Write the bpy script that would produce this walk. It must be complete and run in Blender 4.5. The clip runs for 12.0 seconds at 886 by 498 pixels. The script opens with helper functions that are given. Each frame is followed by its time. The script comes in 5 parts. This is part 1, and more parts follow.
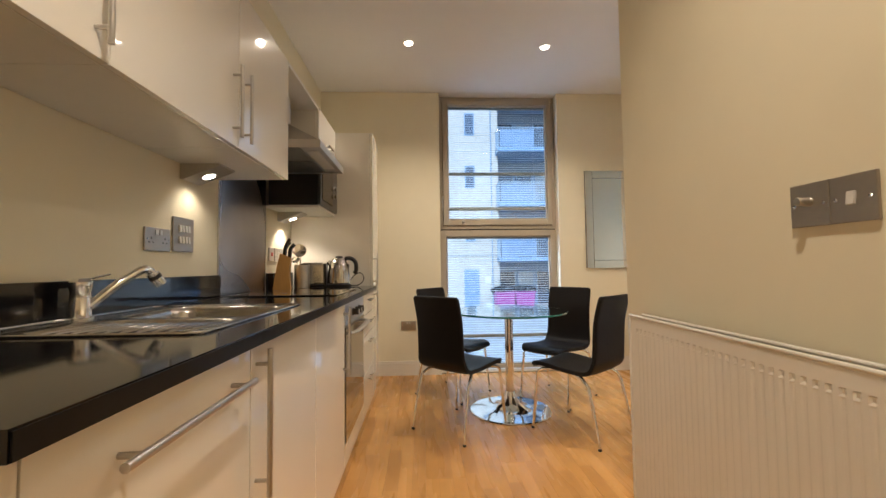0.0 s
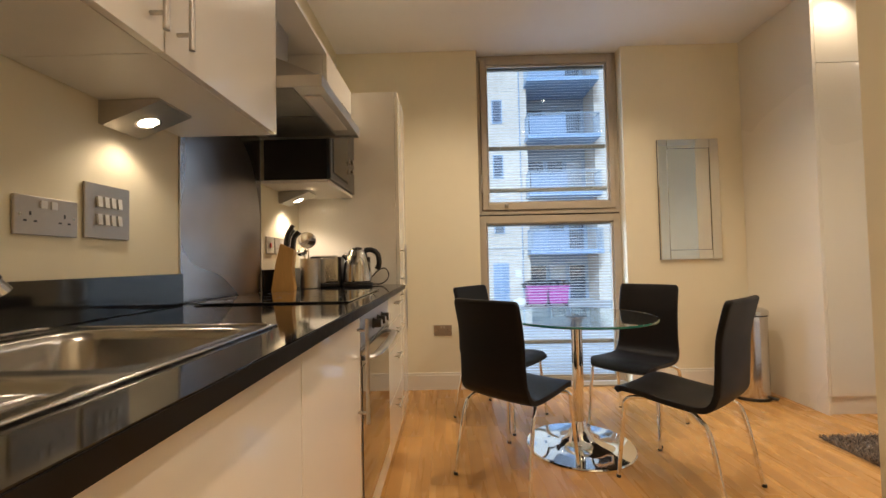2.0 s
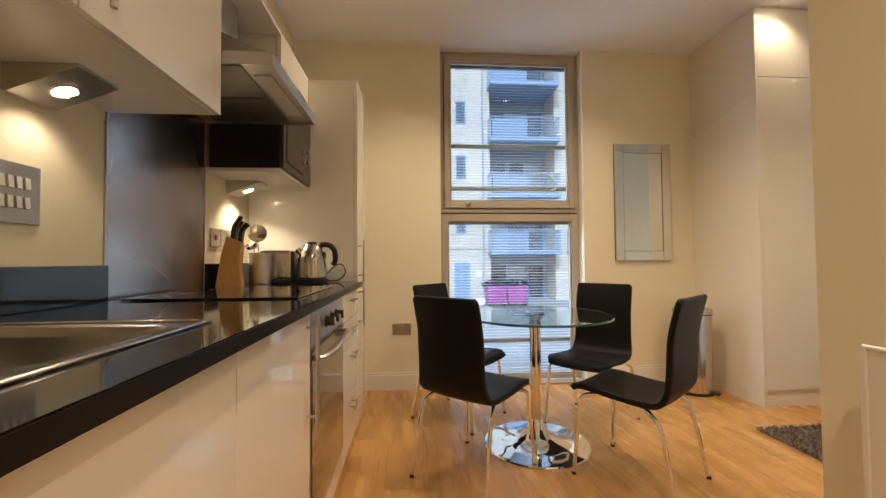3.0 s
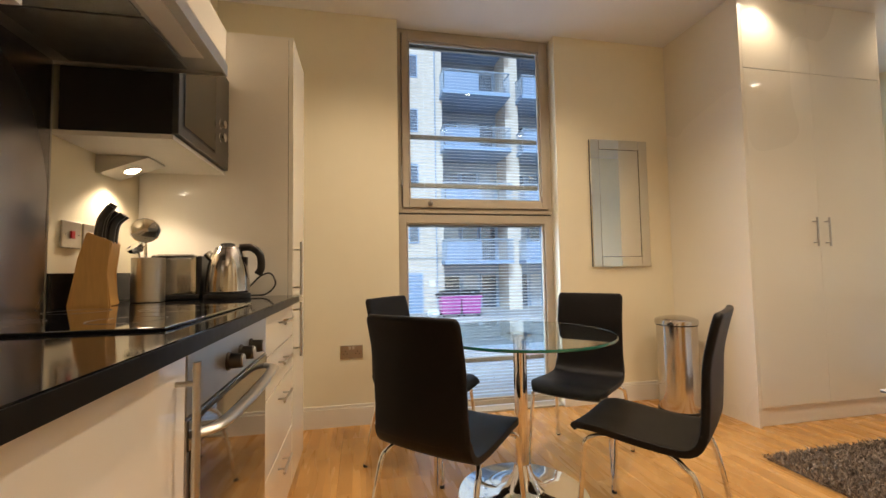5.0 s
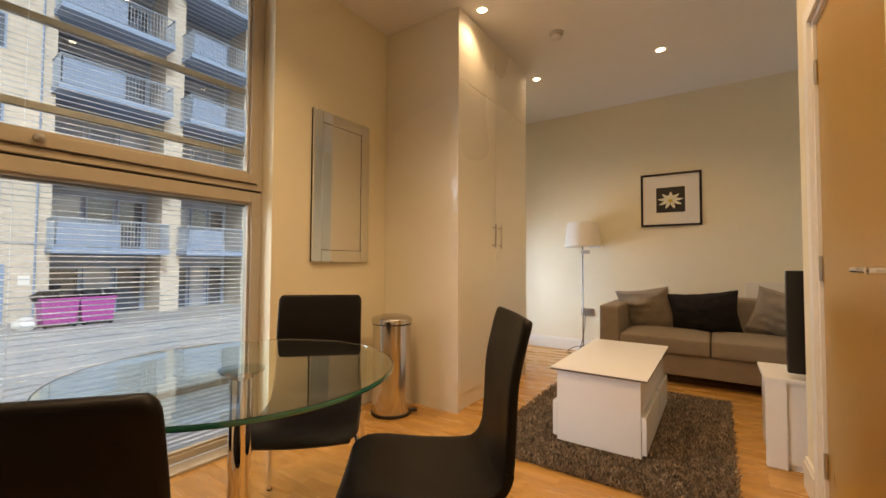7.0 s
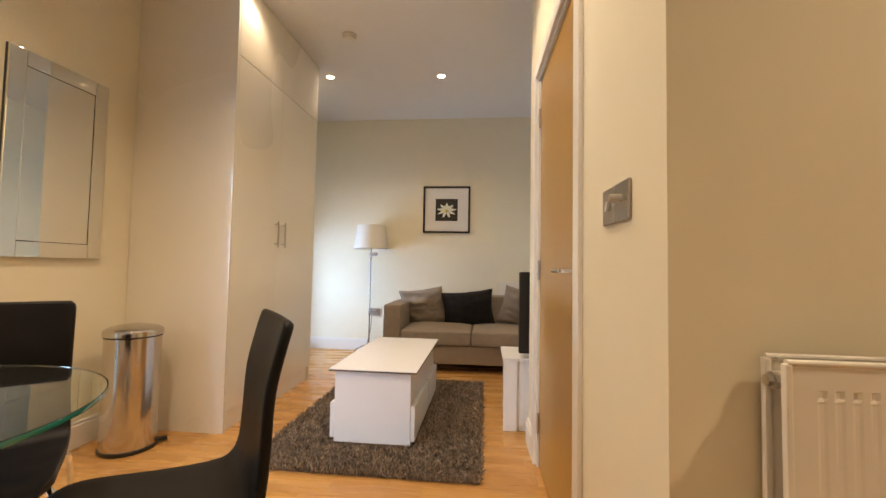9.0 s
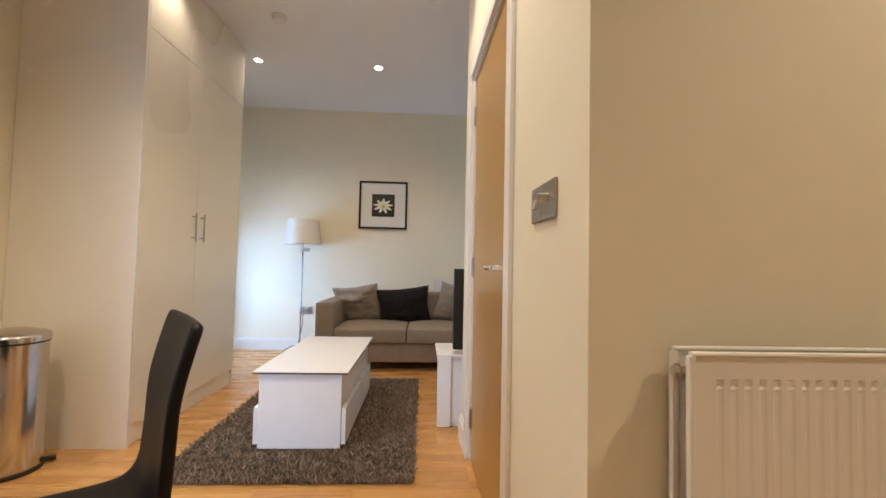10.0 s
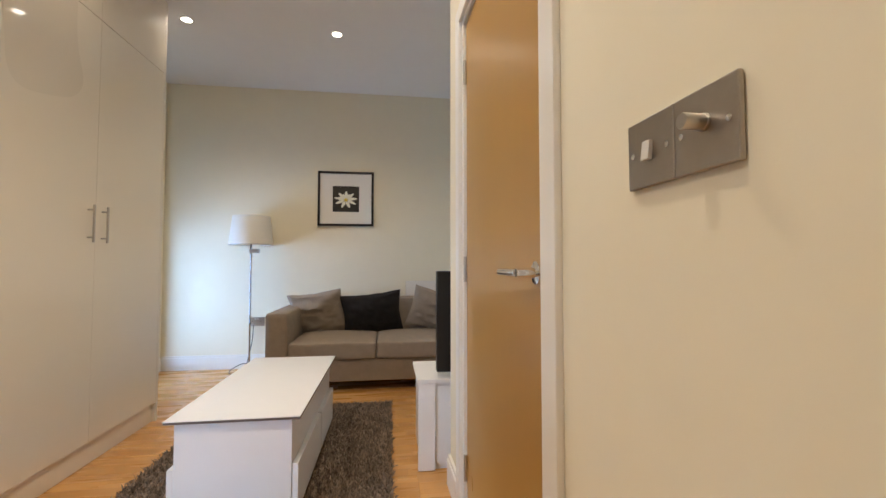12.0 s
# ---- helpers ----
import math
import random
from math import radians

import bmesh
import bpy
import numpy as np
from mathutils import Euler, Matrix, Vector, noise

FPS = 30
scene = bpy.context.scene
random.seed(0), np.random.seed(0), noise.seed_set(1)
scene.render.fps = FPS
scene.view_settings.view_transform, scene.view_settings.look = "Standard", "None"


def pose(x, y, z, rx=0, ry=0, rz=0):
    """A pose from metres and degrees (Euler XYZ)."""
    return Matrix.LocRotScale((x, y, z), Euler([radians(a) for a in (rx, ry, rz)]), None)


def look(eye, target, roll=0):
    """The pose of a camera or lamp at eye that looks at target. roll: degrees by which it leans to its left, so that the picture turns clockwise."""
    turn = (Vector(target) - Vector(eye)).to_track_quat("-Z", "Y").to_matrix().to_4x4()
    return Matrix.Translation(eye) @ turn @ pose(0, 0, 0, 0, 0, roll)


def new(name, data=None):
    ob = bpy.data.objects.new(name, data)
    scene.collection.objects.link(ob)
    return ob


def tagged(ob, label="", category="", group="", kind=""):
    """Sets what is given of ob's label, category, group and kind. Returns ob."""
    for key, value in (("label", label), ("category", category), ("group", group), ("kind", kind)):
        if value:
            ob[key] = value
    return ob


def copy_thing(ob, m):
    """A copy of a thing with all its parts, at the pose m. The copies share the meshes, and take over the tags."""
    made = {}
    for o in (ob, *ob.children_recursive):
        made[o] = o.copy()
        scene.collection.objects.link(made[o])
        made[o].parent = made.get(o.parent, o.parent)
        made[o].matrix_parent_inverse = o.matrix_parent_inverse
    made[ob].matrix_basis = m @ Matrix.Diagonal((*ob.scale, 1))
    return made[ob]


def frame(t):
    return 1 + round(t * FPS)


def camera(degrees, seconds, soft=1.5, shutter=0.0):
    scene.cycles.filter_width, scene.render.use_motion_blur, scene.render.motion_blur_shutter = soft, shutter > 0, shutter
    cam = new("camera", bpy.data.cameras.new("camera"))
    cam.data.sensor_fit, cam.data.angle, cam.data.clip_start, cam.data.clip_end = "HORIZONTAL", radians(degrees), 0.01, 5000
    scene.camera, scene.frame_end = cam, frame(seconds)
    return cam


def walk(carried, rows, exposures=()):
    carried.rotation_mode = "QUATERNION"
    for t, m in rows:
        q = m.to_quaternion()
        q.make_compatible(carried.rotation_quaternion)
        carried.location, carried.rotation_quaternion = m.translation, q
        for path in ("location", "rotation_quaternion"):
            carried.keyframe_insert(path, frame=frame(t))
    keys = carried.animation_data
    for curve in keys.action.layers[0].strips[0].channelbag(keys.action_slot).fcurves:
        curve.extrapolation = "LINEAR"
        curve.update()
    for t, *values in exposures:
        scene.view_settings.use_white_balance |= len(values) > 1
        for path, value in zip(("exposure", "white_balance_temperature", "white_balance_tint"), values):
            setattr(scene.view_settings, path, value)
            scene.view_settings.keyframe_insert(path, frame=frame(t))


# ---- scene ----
cam = camera(95.1, 12.0)
PATH = [
    (0, (0.278, -0.005, 1.046), (0.376, 1.991, 1.135), -0.7),
    (0.5, (0.231, 0.223, 1.043), (0.284, 2.22, 1.139), -0.9),
    (1, (0.195, 0.399, 1.039), (0.212, 2.397, 1.128), -1.3),
    (1.5, (0.212, 0.579, 1.039), (0.178, 2.577, 1.116), -1.5),
    (2, (0.193, 0.659, 1.043), (0.163, 2.658, 1.104), -1.2),
    (2.5, (0.191, 0.7, 1.035), (0.244, 2.699, 1.092), -0.8),
    (3, (0.203, 0.715, 1.028), (0.362, 2.708, 1.084), -0.4),
    (5, (0.195, 1.2, 1.011), (0.59, 3.157, 1.116), -0.9),
    (5.5, (0.214, 1.485, 1.003), (0.848, 3.378, 1.125), -1.0),
    (6, (0.23, 1.719, 1.045), (1.241, 3.442, 1.14), -0.7),
    (6.5, (0.268, 1.84, 1.021), (1.644, 3.289, 1.106), -0.2),
    (7, (0.275, 1.871, 1.013), (1.929, 2.993, 1.083), 0.3),
    (7.5, (0.286, 1.859, 1.012), (2.093, 2.714, 1.082), 0.7),
    (9.5, (0.342, 1.795, 1.004), (2.34, 1.831, 1.095), 1.1),
    (10, (0.356, 1.788, 1.006), (2.352, 1.693, 1.086), 1.2),
    (10.5, (0.39, 1.796, 1.005), (2.384, 1.657, 1.064), 1.1),
    (11, (0.539, 1.829, 0.999), (2.534, 1.693, 1.039), 0.6),
    (11.5, (0.709, 1.826, 1.014), (2.7, 1.649, 1.068), 0.2),
    (12, (0.876, 1.832, 1.018), (2.857, 1.568, 1.095), 0.0),
]
walk(cam, [(t, look(eye, target, roll)) for t, eye, target, roll in PATH],
     [(0, 0.88, 5850, 10), (3, 0.79, 6600, 13), (5.0, 0.86, 6600, 12), (5.5, 0.86, 6350, 12), (6.5, 0.61, 7600, 15), (7.0, 0.50, 9300, 18), (7.5, 0.55, 9900, 22), (9.5, 0.87, 6150, 12), (10.5, 0.86, 5950, 13), (12, 0.75, 5900, 11)])

# ---- world and lights ----
CEIL = 2.80
world = bpy.data.worlds.new("world")
scene.world = world
world.use_nodes = True
sky = world.node_tree.nodes.new("ShaderNodeTexSky")
sky.sky_type, sky.sun_disc = "NISHITA", False
sky.sun_elevation, sky.sun_rotation = radians(42), radians(200)
world.node_tree.links.new(sky.outputs[0], world.node_tree.nodes["Background"].inputs[0])
world.node_tree.nodes["Background"].inputs[1].default_value = 0.15

WARM = (1.0, 0.80, 0.57)


def lamp(name, kind, m, energy, color, **more):
    data = bpy.data.lights.new(name, kind)
    data.energy, data.color = energy, color
    for k, v in more.items():
        setattr(data, k, v)
    ob = new(name, data)
    ob.matrix_world = m
    return ob


lamp("sun", "SUN", look((0, 0, 5), (2, 6, 0)), 2.8, (0.62, 0.80, 1.0), angle=radians(12))
# The downlight at (2.3, 2.0) is unseen, added as a guess to brighten the room.
DOWN = [(0.18, 3.10), (1.27, 3.13), (4.03, 2.24), (3.98, 3.30), (2.74, 3.22), (2.3, 2.0), (1.25, 2.05), (0.45, 0.2)]
for x, y in DOWN:
    lamp("downlight_lamp", "SPOT", pose(x, y, CEIL - 0.02), {0.18: 27, 2.74: 9, 4.03: 22, 3.98: 16, 0.45: 56, 1.25: 30, 2.3: 30}.get(x, 38), WARM, spot_size=radians(130), spot_blend=0.8, shadow_soft_size=0.03)
lamp("window_light", "AREA", look((-0.6, 6.0, 1.5), (2.2, 2.3, 0.6)), 19, (0.62, 0.78, 1.0), shape="RECTANGLE", size=1.0, size_y=2.0, spread=radians(90))
lamp("window_light", "AREA", look((4.40, 4.42, 0.80), (5.10, 3.10, 0.64)), 10, (0.50, 0.68, 1.0), shape="RECTANGLE", size=0.7, size_y=1.25, spread=radians(120))
for y in (1.76, 2.88):
    lamp("cupboard_lamp", "SPOT", pose(-0.640, y, 1.43 if y < 2 else 1.36, 0, 0, 0), 1.3 if y < 2 else 3.4, WARM, spot_size=radians(130), spot_blend=0.6, shadow_soft_size=0.02)

# ---- materials ----


def mat(name, color, rough=0.5, metal=0.0, scale=8.0, var=0.06, bump=0.0, bscale=60.0, coat=0.0, stretch=None, spec=0.5, per=0.0):
    """A principled material whose colour and gloss vary at two scales."""
    m = bpy.data.materials.new(name)
    m.use_nodes = True
    nt = m.node_tree
    N, L = nt.nodes, nt.links
    b = N["Principled BSDF"]
    b.inputs["Metallic"].default_value = metal
    b.inputs["Coat Weight"].default_value = coat
    b.inputs["Coat Roughness"].default_value = 0.04
    b.inputs["Specular IOR Level"].default_value = spec
    tc = N.new("ShaderNodeTexCoord")
    mp = N.new("ShaderNodeMapping")
    if stretch:
        mp.inputs["Scale"].default_value = stretch
    L.new(tc.outputs["Object"], mp.inputs[0])
    n1, n2 = N.new("ShaderNodeTexNoise"), N.new("ShaderNodeTexNoise")
    n1.inputs["Scale"].default_value, n2.inputs["Scale"].default_value = scale * 0.25, scale * 3
    n2.inputs["Detail"].default_value = 6
    for n in (n1, n2):
        L.new(mp.outputs[0], n.inputs["Vector"])
    add = N.new("ShaderNodeMath")
    add.operation = "ADD"
    L.new(n1.outputs["Fac"], add.inputs[0])
    L.new(n2.outputs["Fac"], add.inputs[1])
    last = add.outputs[0]
    if per:
        oi = N.new("ShaderNodeObjectInfo")
        a2 = N.new("ShaderNodeMath")
        a2.operation, a2.inputs[1].default_value = "MULTIPLY_ADD", per
        L.new(oi.outputs["Random"], a2.inputs[0])
        L.new(last, a2.inputs[2])
        last = a2.outputs[0]
    ramp = N.new("ShaderNodeMapRange")
    ramp.inputs[1].default_value, ramp.inputs[2].default_value = 0.6, 1.4 + per
    ramp.inputs[3].default_value, ramp.inputs[4].default_value = 1 - var, 1 + var
    L.new(last, ramp.inputs[0])
    mul = N.new("ShaderNodeVectorMath")
    mul.operation = "SCALE"
    mul.inputs[0].default_value = color[:3]
    L.new(ramp.outputs[0], mul.inputs["Scale"])
    L.new(mul.outputs[0], b.inputs["Base Color"])
    r = N.new("ShaderNodeMapRange")
    r.inputs[3].default_value, r.inputs[4].default_value = max(rough * 0.8, 0.01), min(rough * 1.25, 1)
    L.new(n1.outputs["Fac"], r.inputs[0])
    L.new(r.outputs[0], b.inputs["Roughness"])
    if bump:
        n3 = N.new("ShaderNodeTexNoise")
        n3.inputs["Scale"].default_value, n3.inputs["Detail"].default_value = bscale, 4
        L.new(mp.outputs[0], n3.inputs["Vector"])
        bp = N.new("ShaderNodeBump")
        bp.inputs["Strength"].default_value, bp.inputs["Distance"].default_value = bump, 0.002
        L.new(n3.outputs["Fac"], bp.inputs["Height"])
        L.new(bp.outputs[0], b.inputs["Normal"])
    return m


def glow(name, color, strength):
    m = bpy.data.materials.new(name)
    m.use_nodes = True
    b = m.node_tree.nodes["Principled BSDF"]
    b.inputs["Base Color"].default_value = (*color, 1)
    b.inputs["Emission Color"].default_value = (*color, 1)
    b.inputs["Emission Strength"].default_value = strength
    return m


def clear(name, color, rough=0.0):
    m = bpy.data.materials.new(name)
    m.use_nodes = True
    b = m.node_tree.nodes["Principled BSDF"]
    b.inputs["Base Color"].default_value = (*color, 1)
    b.inputs["Roughness"].default_value = rough
    b.inputs["Transmission Weight"].default_value = 1
    b.inputs["IOR"].default_value = 1.45
    return m


def oak(name):
    """Three-strip oak: staves of different tone, grain along y."""
    m = mat(name, (0.52, 0.275, 0.085), 0.27, scale=12, var=0.09, bump=0.08, bscale=40, stretch=(4, 0.45, 1), per=0.4)
    nt = m.node_tree
    N, L = nt.nodes, nt.links
    b = N["Principled BSDF"]
    tc = N.new("ShaderNodeTexCoord")
    mp = N.new("ShaderNodeMapping")
    mp.inputs["Rotation"].default_value = (0, 0, radians(90))
    br = N.new("ShaderNodeTexBrick")
    br.offset, br.inputs["Scale"].default_value = 0.37, 1
    br.inputs["Brick Width"].default_value, br.inputs["Row Height"].default_value = 0.42, 0.0667
    br.inputs["Mortar Size"].default_value = 0.0006
    br.inputs["Color1"].default_value, br.inputs["Color2"].default_value = (0.87, 0.84, 0.79, 1), (1.11, 1.13, 1.14, 1)
    br.inputs["Mortar"].default_value = (0.75, 0.7, 0.64, 1)
    L.new(tc.outputs["Object"], mp.inputs[0])
    L.new(mp.outputs[0], br.inputs["Vector"])
    mix = N.new("ShaderNodeVectorMath")
    mix.operation = "MULTIPLY"
    src = b.inputs["Base Color"].links[0].from_socket
    L.new(src, mix.inputs[0])
    L.new(br.outputs["Color"], mix.inputs[1])
    L.new(mix.outputs[0], b.inputs["Base Color"])
    return m


M_WALL = mat("cream_paint", (0.78, 0.715, 0.54), 0.75, scale=3, var=0.02, bump=0.05, bscale=250)
M_CEIL = mat("ceiling_paint", (0.80, 0.79, 0.77), 0.8, scale=3, var=0.015, bump=0.04, bscale=250)
M_TRIM = mat("trim_paint", (0.78, 0.75, 0.68), 0.4, scale=4, var=0.02)
M_GLOSS = mat("gloss_white_door", (0.87, 0.84, 0.77), 0.22, scale=2, var=0.01, coat=1.0, spec=0.3)
M_CARC = mat("carcass_white", (0.76, 0.73, 0.67), 0.3, scale=5, var=0.02)
M_WARD = mat("gloss_cream_door", (0.78, 0.73, 0.62), 0.28, scale=2, var=0.01, coat=1.0, spec=0.3)
M_STONE = mat("black_worktop", (0.006, 0.006, 0.007), 0.07, scale=200, var=0.5, spec=0.5)
M_EDGEST = mat("honed_black_stone", (0.007, 0.0065, 0.006), 0.35, scale=200, var=0.4, spec=0.2)
M_STEEL = mat("brushed_steel", (0.55, 0.53, 0.50), 0.34, 1.0, scale=12, var=0.03)
M_SPLASH = mat("splash_steel", (0.42, 0.41, 0.43), 0.25, 1.0, scale=3, var=0.08)
M_PLATE = mat("plate_steel", (0.43, 0.39, 0.34), 0.35, 1.0, scale=30, var=0.04)
M_POLISH = mat("polished_steel", (0.54, 0.52, 0.49), 0.14, 1.0, scale=10, var=0.04)
M_SINK = mat("sink_steel", (0.42, 0.40, 0.37), 0.22, 1.0, scale=10, var=0.05)
# Steel of the oven knobs, with the dark reflections put into its colour.
M_KNOB = mat("knob_dark_reflection", (0.09, 0.08, 0.07), 0.3, 1.0, scale=10, var=0.05)
M_SATIN = mat("satin_nickel", (0.52, 0.50, 0.47), 0.3, 1.0, scale=30, var=0.04)
M_CHROME = mat("chrome", (0.85, 0.85, 0.85), 0.05, 1.0, scale=10, var=0.02)
M_BIN = mat("bin_steel", (0.60, 0.575, 0.54), 0.16, 1.0, scale=10, var=0.04, stretch=(1, 1, 0.2))
M_BLACK = mat("black_plastic", (0.012, 0.011, 0.011), 0.35, scale=20, var=0.1)
M_BGLASS = mat("black_glass", (0.01, 0.01, 0.012), 0.04, scale=5, var=0.1, coat=1.0)
M_LEATHER = mat("dark_brown_leather", (0.005, 0.0038, 0.0034), 0.46, scale=20, var=0.25, bump=0.12, bscale=350, spec=0.22)
M_FRAME = mat("window_frame_paint", (0.44, 0.385, 0.30), 0.4, scale=4, var=0.03)
# Blind bars: the darkening against the daylight is put into this brown-grey.
M_BAR = mat("backlit_blind_bar", (0.30, 0.25, 0.19), 0.4, scale=10, var=0.03)
M_MWFRONT = mat("dark_steel_front", (0.17, 0.165, 0.155), 0.3, 1.0, scale=10, var=0.05)
M_POLE = mat("lamp_pole_chrome", (0.38, 0.38, 0.38), 0.1, 1.0, scale=10, var=0.03)
M_SLAT = mat("blind_slat", (0.84, 0.87, 0.91), 0.4, scale=10, var=0.03)
M_GLASS = clear("window_glass", (0.76, 0.89, 1.0))
M_TGLASS = clear("table_glass", (0.84, 0.95, 0.92))
M_MIRROR = mat("mirror_silver", (0.78, 0.77, 0.70), 0.01, 1.0, scale=2, var=0.005)
M_OAK = oak("oak_floor")
M_DOOR = mat("beech_veneer", (0.42, 0.235, 0.055), 0.30, scale=3, var=0.02, stretch=(3, 3, 0.5))
M_WOOD = mat("pale_wood", (0.54, 0.30, 0.09), 0.4, scale=10, var=0.12, stretch=(5, 5, 0.6))
M_WHITE = mat("white_lacquer", (0.80, 0.80, 0.80), 0.3, scale=4, var=0.015)
M_RAD = mat("radiator_enamel", (0.78, 0.74, 0.66), 0.25, scale=4, var=0.015)
M_SOFA = mat("taupe_fabric", (0.275, 0.22, 0.165), 0.9, scale=60, var=0.14, bump=0.6, bscale=500)
M_CUSH = mat("beige_cushion", (0.32, 0.265, 0.205), 0.9, scale=60, var=0.12, bump=0.6, bscale=400)
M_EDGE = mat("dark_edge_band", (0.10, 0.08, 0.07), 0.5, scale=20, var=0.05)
M_GEDGE = mat("green_glass_edge", (0.02, 0.17, 0.125), 0.12, scale=5, var=0.05, coat=1.0)
M_MWWIN = mat("smoked_mirror", (0.15, 0.145, 0.13), 0.13, 1.0, scale=3, var=0.05)
M_DCUSH = mat("dark_cushion", (0.008, 0.006, 0.0055), 0.85, scale=60, var=0.2, bump=0.5, bscale=400)
M_RUG = mat("shag_wool", (0.115, 0.088, 0.066), 0.95, scale=120, var=0.5)
M_SHADE = mat("lamp_shade_cloth", (0.75, 0.72, 0.64), 0.8, scale=80, var=0.03, bump=0.2, bscale=400)
M_PLASTIC = mat("white_plastic", (0.75, 0.73, 0.68), 0.35, scale=4, var=0.01)
M_BULB = glow("downlight_bulb", (1.0, 0.85, 0.65), 14)
M_PILE = mat("rug_pile", (0.25, 0.188, 0.135), 0.95, scale=60, var=0.35)
M_DARKPANE = mat("street_pane", (0.07, 0.09, 0.12), 0.05, scale=1, var=0.2, coat=1.0)
M_CURTAIN = mat("curtained_pane", (0.35, 0.38, 0.42), 0.2, scale=1, var=0.2, coat=1.0)
M_FROST = mat("balcony_panel", (0.22, 0.30, 0.42), 0.3, scale=1, var=0.1)
M_RAILM = mat("rail_metal", (0.30, 0.36, 0.42), 0.4, scale=2, var=0.05)
M_PRINT = mat("print_black", (0.03, 0.025, 0.02), 0.4, scale=30, var=0.3)
M_PETAL = mat("petal_print", (0.75, 0.75, 0.62), 0.5, scale=60, var=0.08)
M_YELLOW = mat("flower_heart_print", (0.65, 0.50, 0.06), 0.5, scale=60, var=0.2)
M_RED = mat("red_switch", (0.45, 0.02, 0.02), 0.3, scale=10, var=0.05)
M_OVENG = mat("oven_glass", (0.02, 0.017, 0.015), 0.05, scale=5, var=0.1, coat=1.0)
M_FILTER = mat("filter_mesh", (0.30, 0.29, 0.27), 0.45, 1.0, scale=100, var=0.2, bump=0.3, bscale=200)
M_DOTS = mat("switch_rocker", (0.60, 0.585, 0.55), 0.3, scale=4, var=0.01)
M_CABLE = mat("black_cable", (0.015, 0.015, 0.015), 0.4, scale=20, var=0.1)
M_BRICK = mat("buff_brick", (0.56, 0.48, 0.39), 0.85, scale=1.2, var=0.18, bump=0.3, bscale=12)
M_RECESS = mat("recess_render", (0.28, 0.35, 0.45), 0.7, scale=1, var=0.15)
M_EXTMETAL = mat("blue_grey_metal", (0.23, 0.32, 0.44), 0.5, scale=2, var=0.08)
M_PINK = mat("magenta_bin_plastic", (0.42, 0.07, 0.29), 0.45, scale=3, var=0.08)
M_TARMAC = mat("road_concrete", (0.48, 0.48, 0.46), 0.8, scale=3, var=0.15, bump=0.4, bscale=40)
M_PAVE = mat("pavement_slab", (0.38, 0.37, 0.35), 0.8, scale=3, var=0.12, bump=0.3, bscale=30)



def vary(m, amount):
    """Multiplies a material's colour by a random grey for each loose piece."""
    N, L = m.node_tree.nodes, m.node_tree.links
    b = N["Principled BSDF"]
    g, r, v = N.new("ShaderNodeNewGeometry"), N.new("ShaderNodeMapRange"), N.new("ShaderNodeVectorMath")
    r.inputs[3].default_value, r.inputs[4].default_value = 1 - amount, 1 + amount
    v.operation = "SCALE"
    L.new(g.outputs["Random Per Island"], r.inputs[0])
    L.new(b.inputs["Base Color"].links[0].from_socket, v.inputs[0])
    L.new(r.outputs[0], v.inputs["Scale"])
    L.new(v.outputs[0], b.inputs["Base Color"])


def masonry(m, width, height):
    """Brick courses in the colour and relief of a material, for walls that run along x."""
    N, L = m.node_tree.nodes, m.node_tree.links
    b = N["Principled BSDF"]
    tc, mp, br, v = N.new("ShaderNodeTexCoord"), N.new("ShaderNodeMapping"), N.new("ShaderNodeTexBrick"), N.new("ShaderNodeVectorMath")
    mp.inputs["Rotation"].default_value = (radians(-90), 0, 0)
    br.inputs["Scale"].default_value, br.inputs["Brick Width"].default_value, br.inputs["Row Height"].default_value = 1, width, height
    br.inputs["Mortar Size"].default_value = 0.01
    br.inputs["Color1"].default_value, br.inputs["Color2"].default_value, br.inputs["Mortar"].default_value = (0.96, 0.955, 0.95, 1), (1.04, 1.04, 1.04, 1), (1.05, 1.05, 1.06, 1)
    v.operation = "MULTIPLY"
    L.new(tc.outputs["Object"], mp.inputs[0])
    L.new(mp.outputs[0], br.inputs["Vector"])
    L.new(b.inputs["Base Color"].links[0].from_socket, v.inputs[0])
    L.new(br.outputs["Color"], v.inputs[1])
    L.new(v.outputs[0], b.inputs["Base Color"])


vary(M_PILE, 0.6)
masonry(M_BRICK, 0.225, 0.075)

# ---- mesh tools ----


def link_part(name, bm, material, parent=None, label="", smooth=False):
    me = bpy.data.meshes.new(name)
    bm.to_mesh(me)
    bm.free()
    if smooth:
        for p in me.polygons:
            p.use_smooth = True
        me.set_sharp_from_angle(angle=radians(38))
    me.materials.append(material)
    ob = new(name, me)
    ob.parent = parent
    if label:
        ob["label"] = label
    return ob


part = link_part


def thing(name, m, label, category, group=""):
    ob = new(name)
    ob.matrix_world = m
    ob.empty_display_size = 0.1
    return tagged(ob, label, category, group)


def box(x0, x1, y0, y1, z0, z1, bevel=0.0, seg=2, bm=None):
    """A box between two corners, with rounded edges if bevel is given."""
    b = bmesh.new()
    bmesh.ops.create_cube(b, size=1)
    for v in b.verts:
        v.co = ((x0 + x1) / 2 + v.co.x * (x1 - x0), (y0 + y1) / 2 + v.co.y * (y1 - y0), (z0 + z1) / 2 + v.co.z * (z1 - z0))
    if bevel:
        bmesh.ops.bevel(b, geom=b.edges[:], offset=bevel, segments=seg, profile=0.7, affect="EDGES")
    if bm is None:
        return b
    return join(bm, b)


def join(bm, other, m=None):
    me = bpy.data.meshes.new("tmp")
    other.to_mesh(me)
    other.free()
    if m is not None:
        me.transform(m)
    bm.from_mesh(me)
    bpy.data.meshes.remove(me)
    return bm


